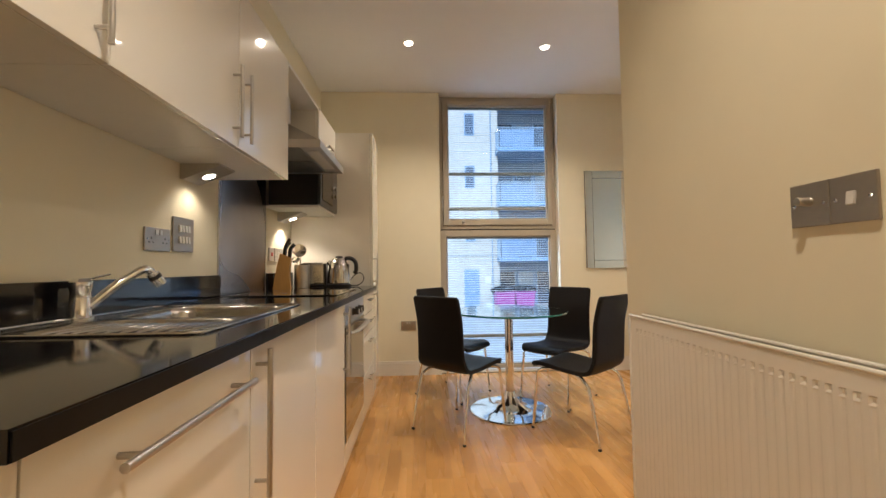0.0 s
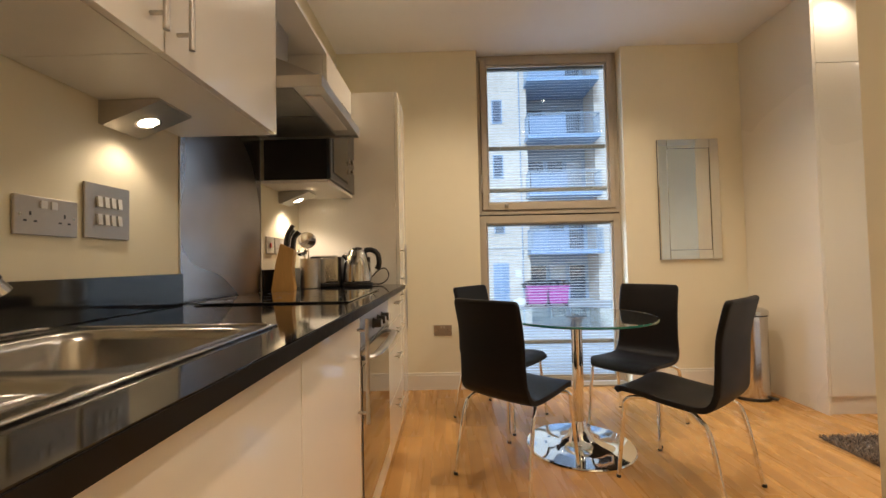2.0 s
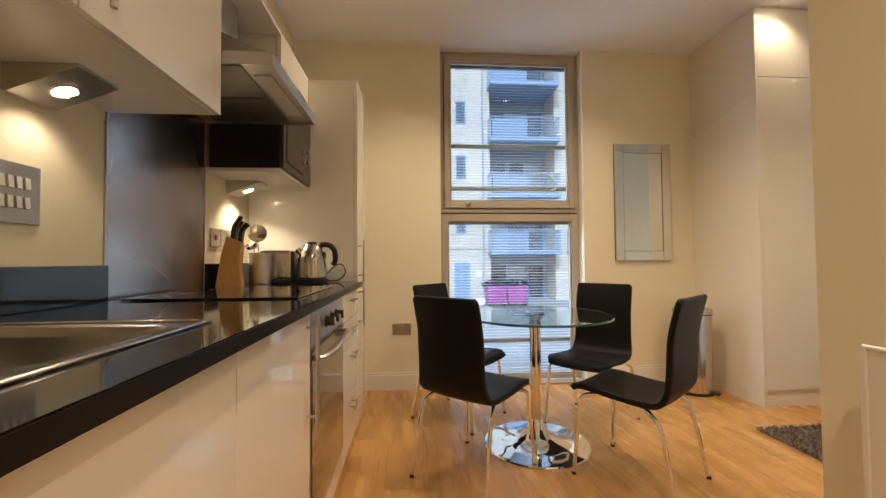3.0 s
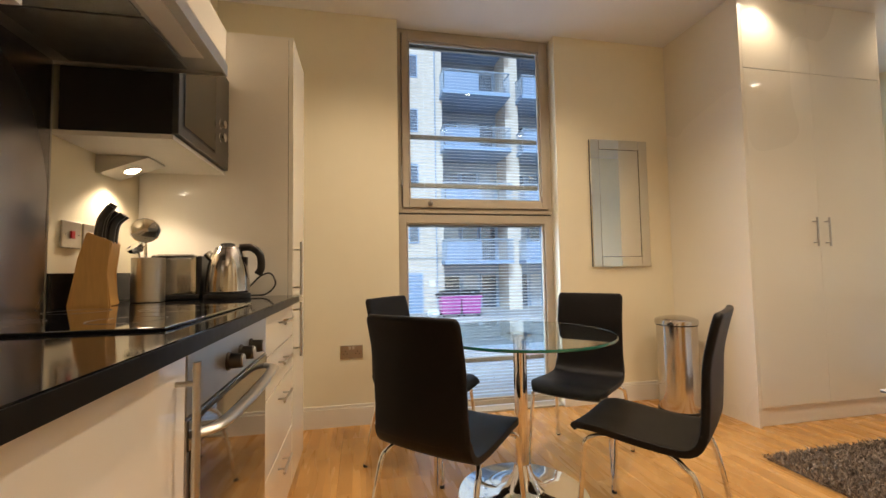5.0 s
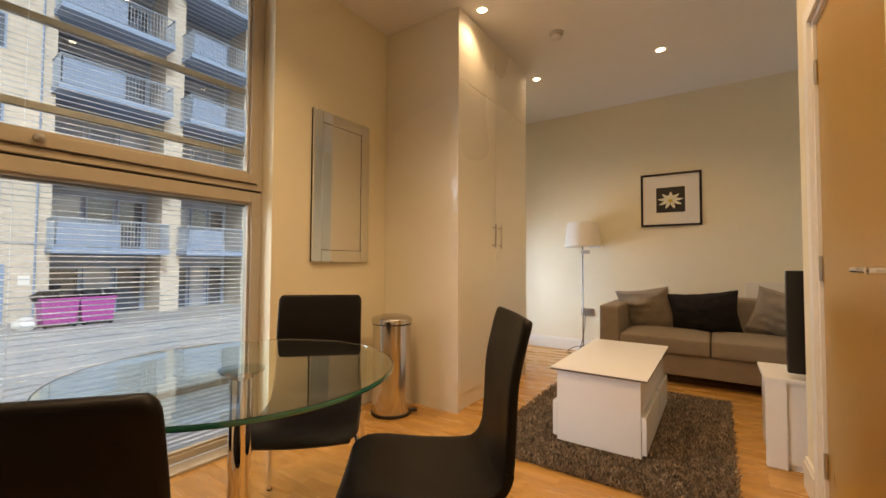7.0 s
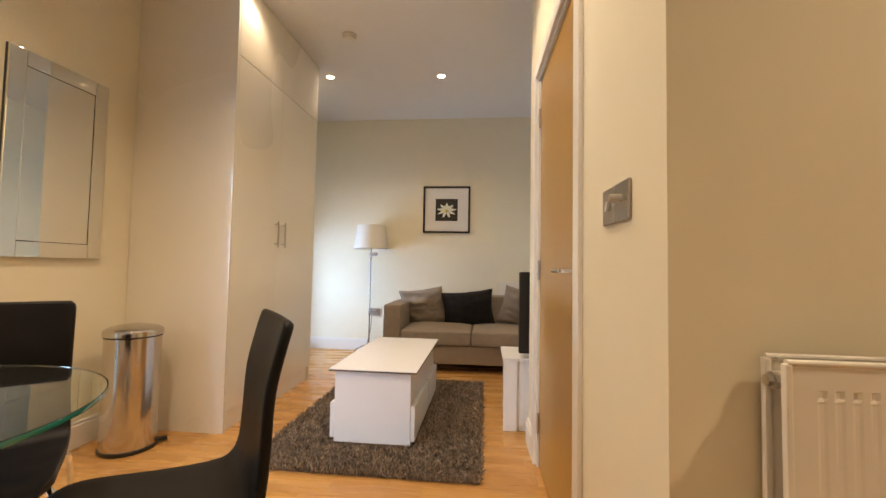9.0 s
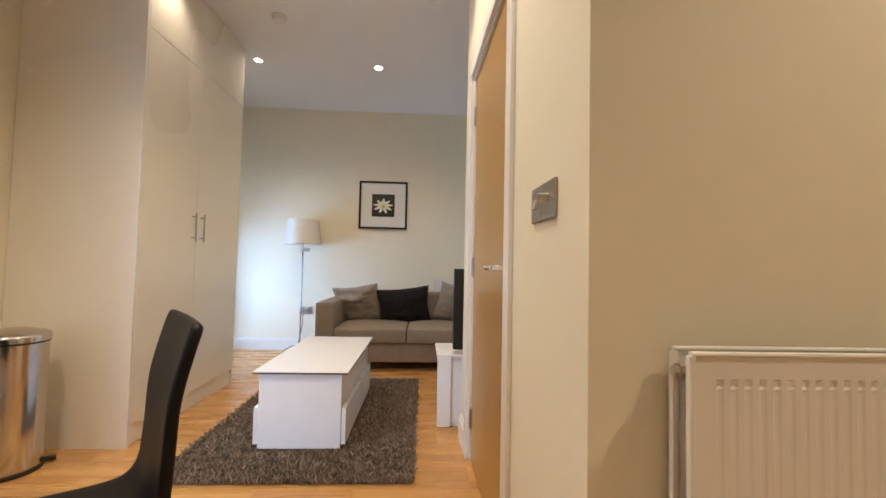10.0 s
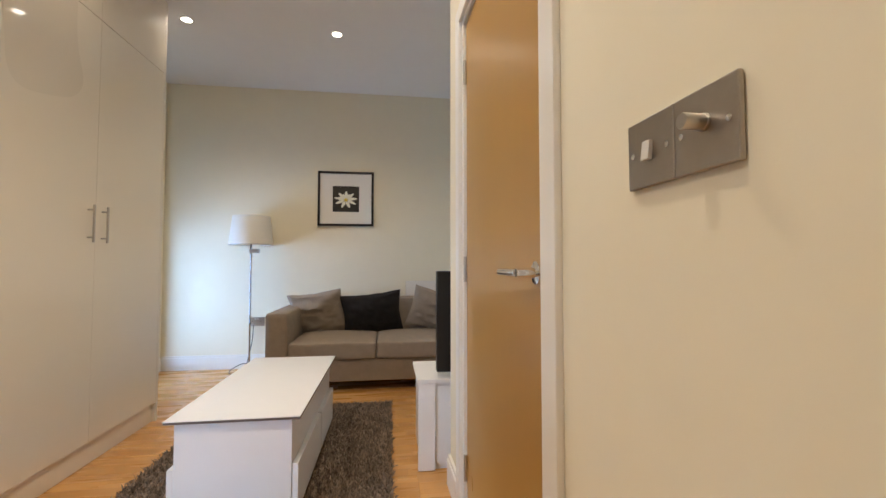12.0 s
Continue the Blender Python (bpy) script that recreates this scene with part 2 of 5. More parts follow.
def lathe(profile, seg=32, cap=True):
    """Turns (radius, height) points round z."""
    bm = bmesh.new()
    rings = []
    for r, z in profile:
        rings.append([bm.verts.new((r * math.cos(a), r * math.sin(a), z)) for a in (2 * math.pi * i / seg for i in range(seg))])
    for a, b in zip(rings, rings[1:]):
        for i in range(seg):
            bm.faces.new((a[i], a[(i + 1) % seg], b[(i + 1) % seg], b[i]))
    if cap:
        bm.faces.new(rings[0][::-1])
        bm.faces.new(rings[-1])
    bmesh.ops.remove_doubles(bm, verts=bm.verts[:], dist=0.00001)
    bmesh.ops.recalc_face_normals(bm, faces=bm.faces[:])
    return bm


def tube(points, radius, seg=10, bm=None, ratio=1.0):
    """A round bar along points."""
    bm = bm or bmesh.new()
    pts = [Vector(p) for p in points]
    rings = []
    up = None
    for i, p in enumerate(pts):
        d = (pts[min(i + 1, len(pts) - 1)] - pts[max(i - 1, 0)]).normalized()
        if up is None:
            up = Vector((0, 0, 1)) if abs(d.z) < 0.9 else Vector((1, 0, 0))
        side = d.cross(up).normalized()
        up = side.cross(d).normalized()
        rings.append([bm.verts.new(p + side * radius * math.cos(a) + up * radius * ratio * math.sin(a)) for a in (2 * math.pi * k / seg for k in range(seg))])
    for a, b in zip(rings, rings[1:]):
        for i in range(seg):
            bm.faces.new((a[i], b[i], b[(i + 1) % seg], a[(i + 1) % seg]))
    bm.faces.new(rings[0])
    bm.faces.new(rings[-1][::-1])
    return bm


def bend(points, n=6):
    """A smooth line through a few points."""
    P = [Vector(p) for p in points]
    P = [P[0] * 2 - P[1]] + P + [P[-1] * 2 - P[-2]]
    out = []
    for i in range(1, len(P) - 2):
        a, b, c, d = P[i - 1:i + 3]
        for k in range(n):
            t = k / n
            out.append(0.5 * (2 * b + (c - a) * t + (2 * a - 5 * b + 4 * c - d) * t * t + (3 * b - 3 * c + d - a) * t ** 3))
    out.append(P[-2])
    return out


def structure(name, bm, material, smooth=False):
    return tagged(part(name, bm, material, smooth=smooth), kind="structure")


# ---- shell ----
XW, XE, YN, YD, XH, YB = -0.72, 5.12, 4.0, 1.5, 1.05, -1.3
structure("wall_west", box(XW - 0.2, XW, YB, YN, 0, CEIL), M_WALL)
structure("wall_east", box(XE, XE + 0.2, 0.76, YN + 0.3, 0, CEIL), M_WALL)
structure("wall_back", box(XW - 0.2, XH + 0.12, YB - 0.2, YB, 0, CEIL), M_WALL)
structure("ceiling", box(XW - 0.2, XE + 0.2, YB - 0.2, YN + 0.3, CEIL, CEIL + 0.2), M_CEIL)
structure("floor_base", box(XW - 0.2, XE + 0.2, YB - 0.2, YN + 0.3, -0.2, -0.016), M_CARC)

WX0, WX1, W2X0, W2X1 = 0.45, 1.65, 4.1, 5.0
bm = box(XW - 0.2, WX0, YN, YN + 0.3, 0, CEIL)
box(WX1, W2X0, YN, YN + 0.3, 0, CEIL, bm=bm)
box(W2X1, XE, YN, YN + 0.3, 0, CEIL, bm=bm)
box(W2X0, W2X1, YN, YN + 0.3, 0, 0.1, bm=bm)
structure("wall_north", bm, M_WALL)

DX0, DX1, DH = 1.655, 2.505, 2.03
SLANT = Matrix.Translation((XH, YD, 0)) @ pose(0, 0, 0, 0, 0, 1.4) @ Matrix.Translation((-XH, -YD, 0))
YA, XA = 0.86, 2.78  # the alcove behind the door
bm = box(XH, DX0, YD - 0.12, YD, 0, CEIL)
box(DX1, XA, YD - 0.12, YD, 0, CEIL, bm=bm)
box(DX0, DX1, YD - 0.12, YD, DH, CEIL, bm=bm)
for v in bm.verts:
    v.co.y += (v.co.x - XH) * math.tan(radians(1.4))
structure("wall_south", bm, M_WALL)
structure("wall_alcove_side", box(XA - 0.1, XA - 0.003, YA - 0.1, YD - 0.08, 0, CEIL), M_WALL)
structure("wall_alcove", box(XA - 0.003, XE, YA - 0.1, YA, 0, CEIL), M_WALL)
structure("wall_behind_door", box(XH + 0.12, XA - 0.1, YD - 0.6, YD - 0.5, 0, CEIL), M_WALL)
structure("wall_hall", box(XH, XH + 0.12, YB, YD - 0.12, 0, CEIL), M_WALL)

def skirting(name, x0, x1, y0, y1):
    bm = box(x0, x1, y0, y1, 0, 0.118, 0.002)
    wx, wy = (x1 - x0 > 0.05) and (y1 - y0 < 0.05), 0.006
    north = wx and y1 > 2
    if wx:
        box(x0, x1, y0 + (wy if north else 0), y1 - (0 if north else wy), 0.119, 0.137, 0.002, bm=bm)
    else:
        box(x0 + wy, x1, y0, y1, 0.119, 0.137, 0.002, bm=bm)
    return structure(name, bm, M_TRIM)


skirting("baseboard_north_west", -0.203, WX0, YN - 0.018, YN)
skirting("baseboard_north", WX1, 2.60, YN - 0.018, YN)
skirting("baseboard_north_east", 3.86, 5.10, YN - 0.018, YN)
skirting("baseboard_east", XE - 0.018, XE, 0.86, YN - 0.018)
skirting("baseboard_south", 2.572, XA, YD, YD + 0.018).matrix_basis = SLANT
skirting("baseboard_alcove", XA, XE - 0.018, YA, YA + 0.018)
skirting("baseboard_south_west", XH, 1.588, YD, YD + 0.018).matrix_basis = SLANT
skirting("baseboard_hall", XH - 0.018, XH, YB, YD + 0.018)

# ---- window ----


def frame_rect(x0, x1, z0, z1, w, y0, y1, bevel=0.004, wb=None):
    """Four mitre-like bars round an opening."""
    wb = wb or w
    bm = box(x0, x0 + w, y0, y1, z0, z1, bevel)
    box(x1 - w, x1, y0, y1, z0, z1, bevel, bm=bm)
    box(x0 + w, x1 - w, y0, y1, z1 - w, z1, bevel, bm=bm)
    box(x0 + w, x1 - w, y0, y1, z0, z0 + wb, bevel, bm=bm)
    return bm


def window(name, x0, x1, z0, zm, z1):
    w = tagged(new(name), "tall beige-framed window with an upper sash over a fixed lower pane", kind="structure")
    part("window_frame", frame_rect(x0, x1, zm, z1, 0.032, YN + 0.10, YN + 0.18), M_FRAME, w, "beige painted outer frame")
    # Dark brown bars behind the sash gap put its shade into colour.
    part("gasket", frame_rect(x0 + 0.03, x1 - 0.03, zm + 0.03, z1 - 0.03, 0.02, YN + 0.125, YN + 0.135, 0), M_EDGE, w, "dark strip for the shade in the gap round the sash")
    part("sash", frame_rect(x0 + 0.038, x1 - 0.038, zm + 0.038, z1 - 0.038, 0.046, YN + 0.085, YN + 0.15, 0.006, 0.055), M_FRAME, w, "beige opening sash")
    part("glazing_bead", frame_rect(x0 + 0.086, x1 - 0.086, zm + 0.094, z1 - 0.086, 0.012, YN + 0.10, YN + 0.118, 0.003), M_FRAME, w, "slim glazing bead")
    part("glazing_bead", frame_rect(x0 + 0.064, x1 - 0.064, z0 + 0.035, zm - 0.074, 0.012, YN + 0.115, YN + 0.136, 0.003), M_FRAME, w, "slim glazing bead")
    # A black strip stands for the shadow gap between the two frames.
    part("seal", box(x0 + 0.002, x1 - 0.002, YN + 0.12, YN + 0.17, zm - 0.0115, zm - 0.0005), M_BLACK, w, "black strip for the shade between the frames")
    part("window_frame", frame_rect(x0, x1, z0, zm - 0.012, 0.062, YN + 0.10, YN + 0.18, 0.004, 0.034), M_FRAME, w, "beige painted lower frame")
    part("pane", box(x0 + 0.08, x1 - 0.08, YN + 0.12, YN + 0.126, zm + 0.08, z1 - 0.08), M_GLASS, w).visible_shadow = False
    part("pane", box(x0 + 0.055, x1 - 0.055, YN + 0.14, YN + 0.146, z0 + 0.03, zm - 0.06), M_GLASS, w).visible_shadow = False
    return w


win = window("window_1", WX0 + 0.002, WX1 - 0.002, 0.02, 1.43, CEIL - 0.002)
window("window_2", W2X0 + 0.002, W2X1 - 0.002, 0.12, 1.43, CEIL - 0.002)


def blind(name, x0, x1, z0, z1, y, bars, tilt):
    top = thing(name, pose(0, 0, 0), "white venetian blind with narrow slats inside the window", "blind", "blinds in the window")
    part("head_rail", box(x0, x1, y - 0.014, y + 0.014, z1 - 0.024, z1, 0.002), M_BAR, top, "tan head rail")
    slat = None
    n = int((z1 - z0 - 0.03) / 0.024)
    for i in range(n):
        z = z0 + 0.02 + i * 0.024
        if slat is None:
            bm = bmesh.new()
            rows = [(-0.0085, -0.0014), (-0.003, 0.0), (0.003, 0.0), (0.0085, -0.0014)]
            vs = [[bm.verts.new((x, yy, zz)) for x in (x0 + 0.004, x1 - 0.004)] for yy, zz in rows]
            for a, b in zip(vs, vs[1:]):
                bm.faces.new((a[0], a[1], b[1], b[0]))
            bmesh.ops.solidify(bm, geom=bm.faces[:], thickness=0.0012)
            slat = part("slat", bm, M_SLAT, top)
            slat.matrix_basis = pose(0, y, z, tilt, 0, 0)
        else:
            o = slat.copy()
            scene.collection.objects.link(o)
            o.matrix_basis = pose(0, y, z, tilt + random.uniform(-1.5, 1.5), random.uniform(-0.04, 0.04), 0)
    for z in bars:
        part("bottom_rail", box(x0, x1, y - 0.013, y + 0.013, z - 0.015, z + 0.015, 0.003), M_BAR, top)
    for x in (x0 + 0.12, x1 - 0.12):
        part("ladder_cord", tube([(x, y - 0.013, z0), (x, y - 0.013, z1)], 0.0008, 5), M_SLAT, top)
    return top


blind("venetian_blind", WX0 + 0.088, WX1 - 0.088, 1.535, 2.715, YN + 0.165, (2.01, 1.645), 26)
blind("venetian_blind", WX0 + 0.066, WX1 - 0.066, 0.056, 1.36, YN + 0.185, (0.335,), 13)

# ---- door ----
door = tagged(new("door_1"), "closed beech-veneered flush door in a white-painted frame", kind="structure")
part("leaf", box(DX0 + 0.032, DX1 - 0.032, YD - 0.055, YD - 0.012, 0.006, DH - 0.03, 0.002), M_DOOR, door, "beech veneer door leaf")
bm = box(DX0, DX0 + 0.028, YD - 0.12, YD, 0, DH, 0.001)
box(DX1 - 0.028, DX1, YD - 0.12, YD, 0, DH, 0.001, bm=bm)
box(DX0 + 0.028, DX1 - 0.028, YD - 0.12, YD, DH - 0.028, DH, 0.001, bm=bm)
part("door_lining", bm, M_TRIM, door, "white painted lining")
bm = box(DX0 - 0.065, DX0 + 0.005, YD, YD + 0.016, 0, DH + 0.06, 0.004)
box(DX1 - 0.005, DX1 + 0.065, YD, YD + 0.016, 0, DH + 0.06, 0.004, bm=bm)
box(DX0 + 0.005, DX1 - 0.005, YD, YD + 0.016, DH - 0.005, DH + 0.06, 0.004, bm=bm)
part("architrave", bm, M_TRIM, door, "white painted architrave")
for z in (0.22, 1.0, 1.8):
    part("hinge", tube([(DX1 - 0.03, YD - 0.006, z - 0.05), (DX1 - 0.03, YD - 0.006, z + 0.05)], 0.007, 8), M_SATIN, door, "satin steel hinge")
h = part("door_handle", lathe([(0.026, 0), (0.026, 0.006), (0.012, 0.009), (0.01, 0.05), (0.002, 0.052)], 20), M_CHROME, door, "chrome lever handle", True)
h.matrix_basis = pose(DX0 + 0.085, YD - 0.012, 1.0, -90, 0, 0)
part("lever", tube(bend([(0, 0.04, 0.045), (0.0, 0.0, 0.05), (0.05, 0.0, 0.052), (0.12, 0.0, 0.05)][1:]), 0.009, 10), M_CHROME, h, "", True)

door.matrix_basis = SLANT

# ---- kitchen ----
FX, CX = -0.105, -0.386  # fronts of base units and of wall units
BASE = [(0.405, 0.92, "drawer_door"), (0.92, 1.465, "door_near"), (1.465, 1.99, "door_far"), (2.59, 3.098, "drawers")]


def bar_handle(parent, p, length, axis, r=0.006, out=0.032):
    """A round bar on two posts; p is its middle on the door's face, facing +x."""
    x, y, z = p
    d = Vector((0, 1, 0)) if axis == "y" else Vector((0, 0, 1))
    c = Vector((x + out, y, z))
    bm = tube([c - d * length / 2, c + d * length / 2], r, 12)
    for s in (-1, 1):
        q = c + d * (length / 2 - 0.035) * s
        tube([q - Vector((out, 0, 0)), q], r * 0.75, 8, bm=bm)
    part("handle", bm, M_SATIN, parent, "satin steel bar handle", True)


def unit(name, y0, y1, z0, z1, depth_x, label, kind, plinth=True):
    u = thing(name, pose(0, 0, 0), label, "kitchen unit", "kitchen base units" if plinth else "kitchen wall units")
    part("carcass", box(XW + 0.003, depth_x - 0.021, y0 + 0.001, y1 - 0.001, z0, 0.74 if kind.startswith("door") else z1), M_CARC, u, "white melamine carcass")
    if kind == "drawer_door":
        part("drawer", box(depth_x - 0.019, depth_x, y0 + 0.002, y1 - 0.002, z0, z1 - 0.004, 0.0015), M_GLOSS, u, "deep pull-out front")
        bar_handle(u, (depth_x, (y0 + y1) / 2 + 0.02, 0.815), 0.37, "y", 0.0065)
    elif kind.startswith("door"):
        part("door", box(depth_x - 0.019, depth_x, y0 + 0.002, y1 - 0.002, z0, z1 - 0.004, 0.0015), M_GLOSS, u)
        bar_handle(u, (depth_x, y0 + 0.03 if kind == "door_near" else y1 - 0.04, 0.70), 0.33, "z", 0.0065)
    else:
        for a, b in ((z0, 0.35), (0.354, 0.60), (0.604, 0.735), (0.739, z1 - 0.004)):
            part("drawer", box(depth_x - 0.019, depth_x, y0 + 0.002, y1 - 0.002, a, b, 0.0015), M_GLOSS, u)
            bar_handle(u, (depth_x, (y0 + y1) / 2, b - 0.05), 0.16, "y", 0.005, 0.028)
    return u


for y0, y1, kind in BASE:
    lab = "white gloss base unit with steel bar handle under black worktop"
    if kind == "drawers":
        lab = "white gloss drawer stack with bar handles beside the oven"
    if kind == "drawer_door":
        lab = "white gloss pull-out unit at the near end of the worktop"
    unit("base_unit", y0, y1, 0.10, 0.882, FX, lab, kind)
end = tagged(part("end_panel", box(XW + 0.003, FX, 0.383, 0.404, 0.0, 0.882, 0.001), M_GLOSS), "white gloss end panel closing the base units", "panel")
tagged(part("plinth", box(FX - 0.05, FX - 0.035, 0.41, 3.44, 0.0, 0.098), M_GLOSS), "white plinth board under the kitchen units", "plinth")

# worktop with a cut-out for the sink
SX0, SX1, SY0, SY1 = -0.64, -0.185, 0.87, 1.53
wt = thing("worktop", pose(0, 0, 0), "polished black stone worktop with upstand along the wall", "worktop")
bm = bmesh.new()
ox = (XW + 0.003, -0.0775)
oy = (0.365, 3.098)
hx, hy = (SX0 + 0.02, SX1 - 0.02), (SY0 + 0.02, SY1 - 0.02)
ring = []
for z in (0.912, 0.882):
    o = [bm.verts.new((x, y, z)) for x, y in ((ox[0], oy[0]), (ox[1], oy[0]), (ox[1], oy[1]), (ox[0], oy[1]))]
    h = [bm.verts.new((x, y, z)) for x, y in ((hx[0], hy[0]), (hx[1], hy[0]), (hx[1], hy[1]), (hx[0], hy[1]))]
    ring.append((o, h))
for n in range(4):
    m2 = (n + 1) % 4
    (o1, h1), (o2, h2) = ring
    bm.faces.new((o1[n], o1[m2], h1[m2], h1[n]))
    bm.faces.new((o2[n], h2[n], h2[m2], o2[m2]))
    bm.faces.new((o1[n], o2[n], o2[m2], o1[m2]))
    bm.faces.new((h1[n], h1[m2], h2[m2], h2[n]))
bmesh.ops.bevel(bm, geom=[e for e in bm.edges if (e.verts[0].co.x == ox[1] and e.verts[1].co.x == ox[1]) or (e.verts[0].co.y == oy[0] and e.verts[1].co.y == oy[0])], offset=0.004, segments=3, affect="EDGES")
part("slab", bm, M_STONE, wt)
part("edge_strip", box(-0.0774, -0.075, 0.367, 3.097, 0.8825, 0.9095, 0.0008), M_EDGEST, wt, "honed black front edge")
part("upstand", box(XW + 0.001, XW + 0.02, 0.365, 2.008, 0.913, 1.02, 0.002), M_STONE, wt, "black stone upstand")
part("upstand", box(XW + 0.001, XW + 0.02, 2.602, 3.096, 0.913, 1.02, 0.002), M_STONE, wt, "black stone upstand")
sp = thing("splashback", pose(0, 0, 0), "brushed stainless steel splashback on the wall behind the hob", "splashback")
part("steel_sheet", box(XW + 0.001, XW + 0.005, 2.012, 2.598, 0.913, 1.90), M_SPLASH, sp)
for a, b in ((2.009, 2.0115), (2.5985, 2.601)):
    part("edge_trim", box(XW + 0.001, XW + 0.0075, a, b, 0.913, 1.90, 0.0005), M_SATIN, sp, "narrow bright edge trim")

# tall unit
tu = thing("tall_unit", pose(0, 0, 0), "white gloss tall larder unit with two doors beside the worktop", "kitchen unit")
part("side_panel", box(XW + 0.003, FX - 0.021, 3.100, 3.118, 0.1, 2.085, 0.001), M_GLOSS, tu, "white gloss side panel")
part("carcass", box(XW + 0.003, FX - 0.021, 3.119, 3.45, 0.1, 2.083), M_CARC, tu)
part("door", box(FX - 0.019, FX, 3.101, 3.45, 0.1, 0.888, 0.0015), M_GLOSS, tu)
part("door", box(FX - 0.019, FX, 3.101, 3.45, 0.892, 2.085, 0.0015), M_GLOSS, tu)
bar_handle(tu, (FX, 3.13, 1.03), 0.24, "z")
bar_handle(tu, (FX, 3.13, 0.76), 0.24, "z")

tagged(part("filler_panel", box(XW + 0.003, -0.205, 3.452, YN - 0.002, 0.0, 2.085, 0.002), M_GLOSS), "white filler panel between the tall unit and the wall", "panel")

# wall units
WB, WT = 1.486, 2.085
for y0, y1, side in ((0.0, 0.42, 0), (0.42, 0.875, 1), (0.875, 1.475, 1), (1.475, 2.02, -1)):
    u = thing("wall_unit", pose(0, 0, 0), "white gloss wall unit with a steel bar handle above the worktop", "kitchen unit", "kitchen wall units")
    part("carcass", box(XW + 0.003, CX - 0.021, y0 + 0.001, y1 - 0.001, WB, WT), M_CARC, u, "grey-white melamine carcass")
    part("door", box(CX - 0.019, CX, y0 + 0.002, y1 - 0.002, WB, WT, 0.0015), M_GLOSS, u)
    bar_handle(u, (CX, y0 + 0.04 if side < 0 else y1 - 0.04, 1.64), 0.26, "z", 0.0065)
cap = thing("wall_unit", pose(0, 0, 0), "short white gloss wall unit above the built-in microwave", "kitchen unit", "kitchen wall units")
part("side_panel", box(XW + 0.003, CX - 0.021, 2.602, 2.62, 1.862, WT), M_CARC, cap)
part("carcass", box(XW + 0.003, CX - 0.021, 2.621, 3.096, 1.862, WT), M_CARC, cap)
part("bottom_shelf", box(XW + 0.003, CX, 2.602, 3.096, 1.438, 1.453, 0.001), M_CARC, cap)
part("door", box(CX - 0.019, CX, 2.602, 3.096, 1.86, WT, 0.0015), M_GLOSS, cap)
bar_handle(cap, (CX, 2.86, 1.89), 0.16, "y", 0.005, 0.028)
shelf = thing("open_wall_unit", pose(0, 0, 0), "open wall unit round the extractor chimney", "kitchen unit")
part("top_panel", box(XW + 0.003, CX, 2.022, 2.60, WT - 0.018, WT), M_CARC, shelf)

# ---- dining set ----


def chair_thing():
    c = thing("dining_chair", pose(0, 0, 0), "dark brown leather-look dining chair with chrome legs by glass table", "chair", "chairs round the glass table")
    prof = bend([(0.235, 0.390), (0.215, 0.410), (0.15, 0.418), (0.0, 0.405), (-0.12, 0.401), (-0.175, 0.413), (-0.205, 0.457), (-0.214, 0.55), (-0.222, 0.69), (-0.245, 0.80), (-0.262, 0.862)], 5)

    def shell(pts, name):
        bm = bmesh.new()
        rows = []
        n = 12
        for i, p in enumerate(pts):
            s = p.z
            w = 0.192 - 0.008 * min(max((s - 0.42) / 0.12, 0), 1)
            up = min(max((s - 0.43) / 0.15, 0), 1)
            if p.y > 0.17:
                w = 0.192 - 0.03 * ((p.y - 0.17) / 0.065) ** 2
            if p.z > 0.83:
                w = 0.184 - 0.014 * ((p.z - 0.83) / 0.032) ** 3
            rows.append([bm.verts.new((w * (2 * k / n - 1), p.y - 0.008 * up * (1 - (2 * k / n - 1) ** 2), p.z - 0.008 * (1 - up) * (1 - (2 * k / n - 1) ** 2))) for k in range(n + 1)])
        for a, b in zip(rows, rows[1:]):
            for k in range(n):
                bm.faces.new((a[k], a[k + 1], b[k + 1], b[k]))
        ob = part(name, bm, M_LEATHER, c, smooth=True)
        so = ob.modifiers.new("solid", "SOLIDIFY")
        so.thickness, so.offset = 0.026, 0
        be = ob.modifiers.new("round", "BEVEL")
        be.width, be.segments, be.limit_method, be.angle_limit = 0.011, 3, "ANGLE", radians(50)
        return ob
    V3 = [Vector((0, a.x, a.y)) for a in [Vector((q[0], q[1])) for q in prof]]
    cut = next(i for i, p in enumerate(V3) if p.z > 0.45 and p.y < -0.15)
    shell(V3[:cut + 2], "seat").modifiers["solid"].thickness = 0.0252
    shell(V3[cut - 1:], "backrest")
    for sx in (-1, 1):
        part("leg", tube(bend([(sx * 0.208, 0.205, 0.0), (sx * 0.19, 0.18, 0.30), (sx * 0.185, 0.165, 0.372), (sx * 0.15, 0.10, 0.388), (sx * 0.12, 0.0, 0.386)]), 0.0095, 10), M_CHROME, c, "chrome front leg", True)
        part("leg", tube(bend([(sx * 0.208, -0.25, 0.0), (sx * 0.195, -0.19, 0.30), (sx * 0.185, -0.15, 0.36), (sx * 0.15, -0.09, 0.382), (sx * 0.12, 0.0, 0.386)]), 0.0095, 10), M_CHROME, c, "chrome rear leg", True)
        for y in (0.205, -0.25):
            f = part("foot_cap", lathe([(0.0105, 0), (0.0112, 0.004), (0.0102, 0.014)], 12), M_BLACK, c, "black rubber foot")
            f.matrix_basis = pose(sx * 0.208, y, 0)
    return c


def facing(x, y, dx, dy):
    return pose(x, y, 0.001, 0, 0, math.degrees(math.atan2(dy, dx)) - 90)


ch = chair_thing()
ch.matrix_basis = facing(0.525, 2.715, 0.68, 0.73)
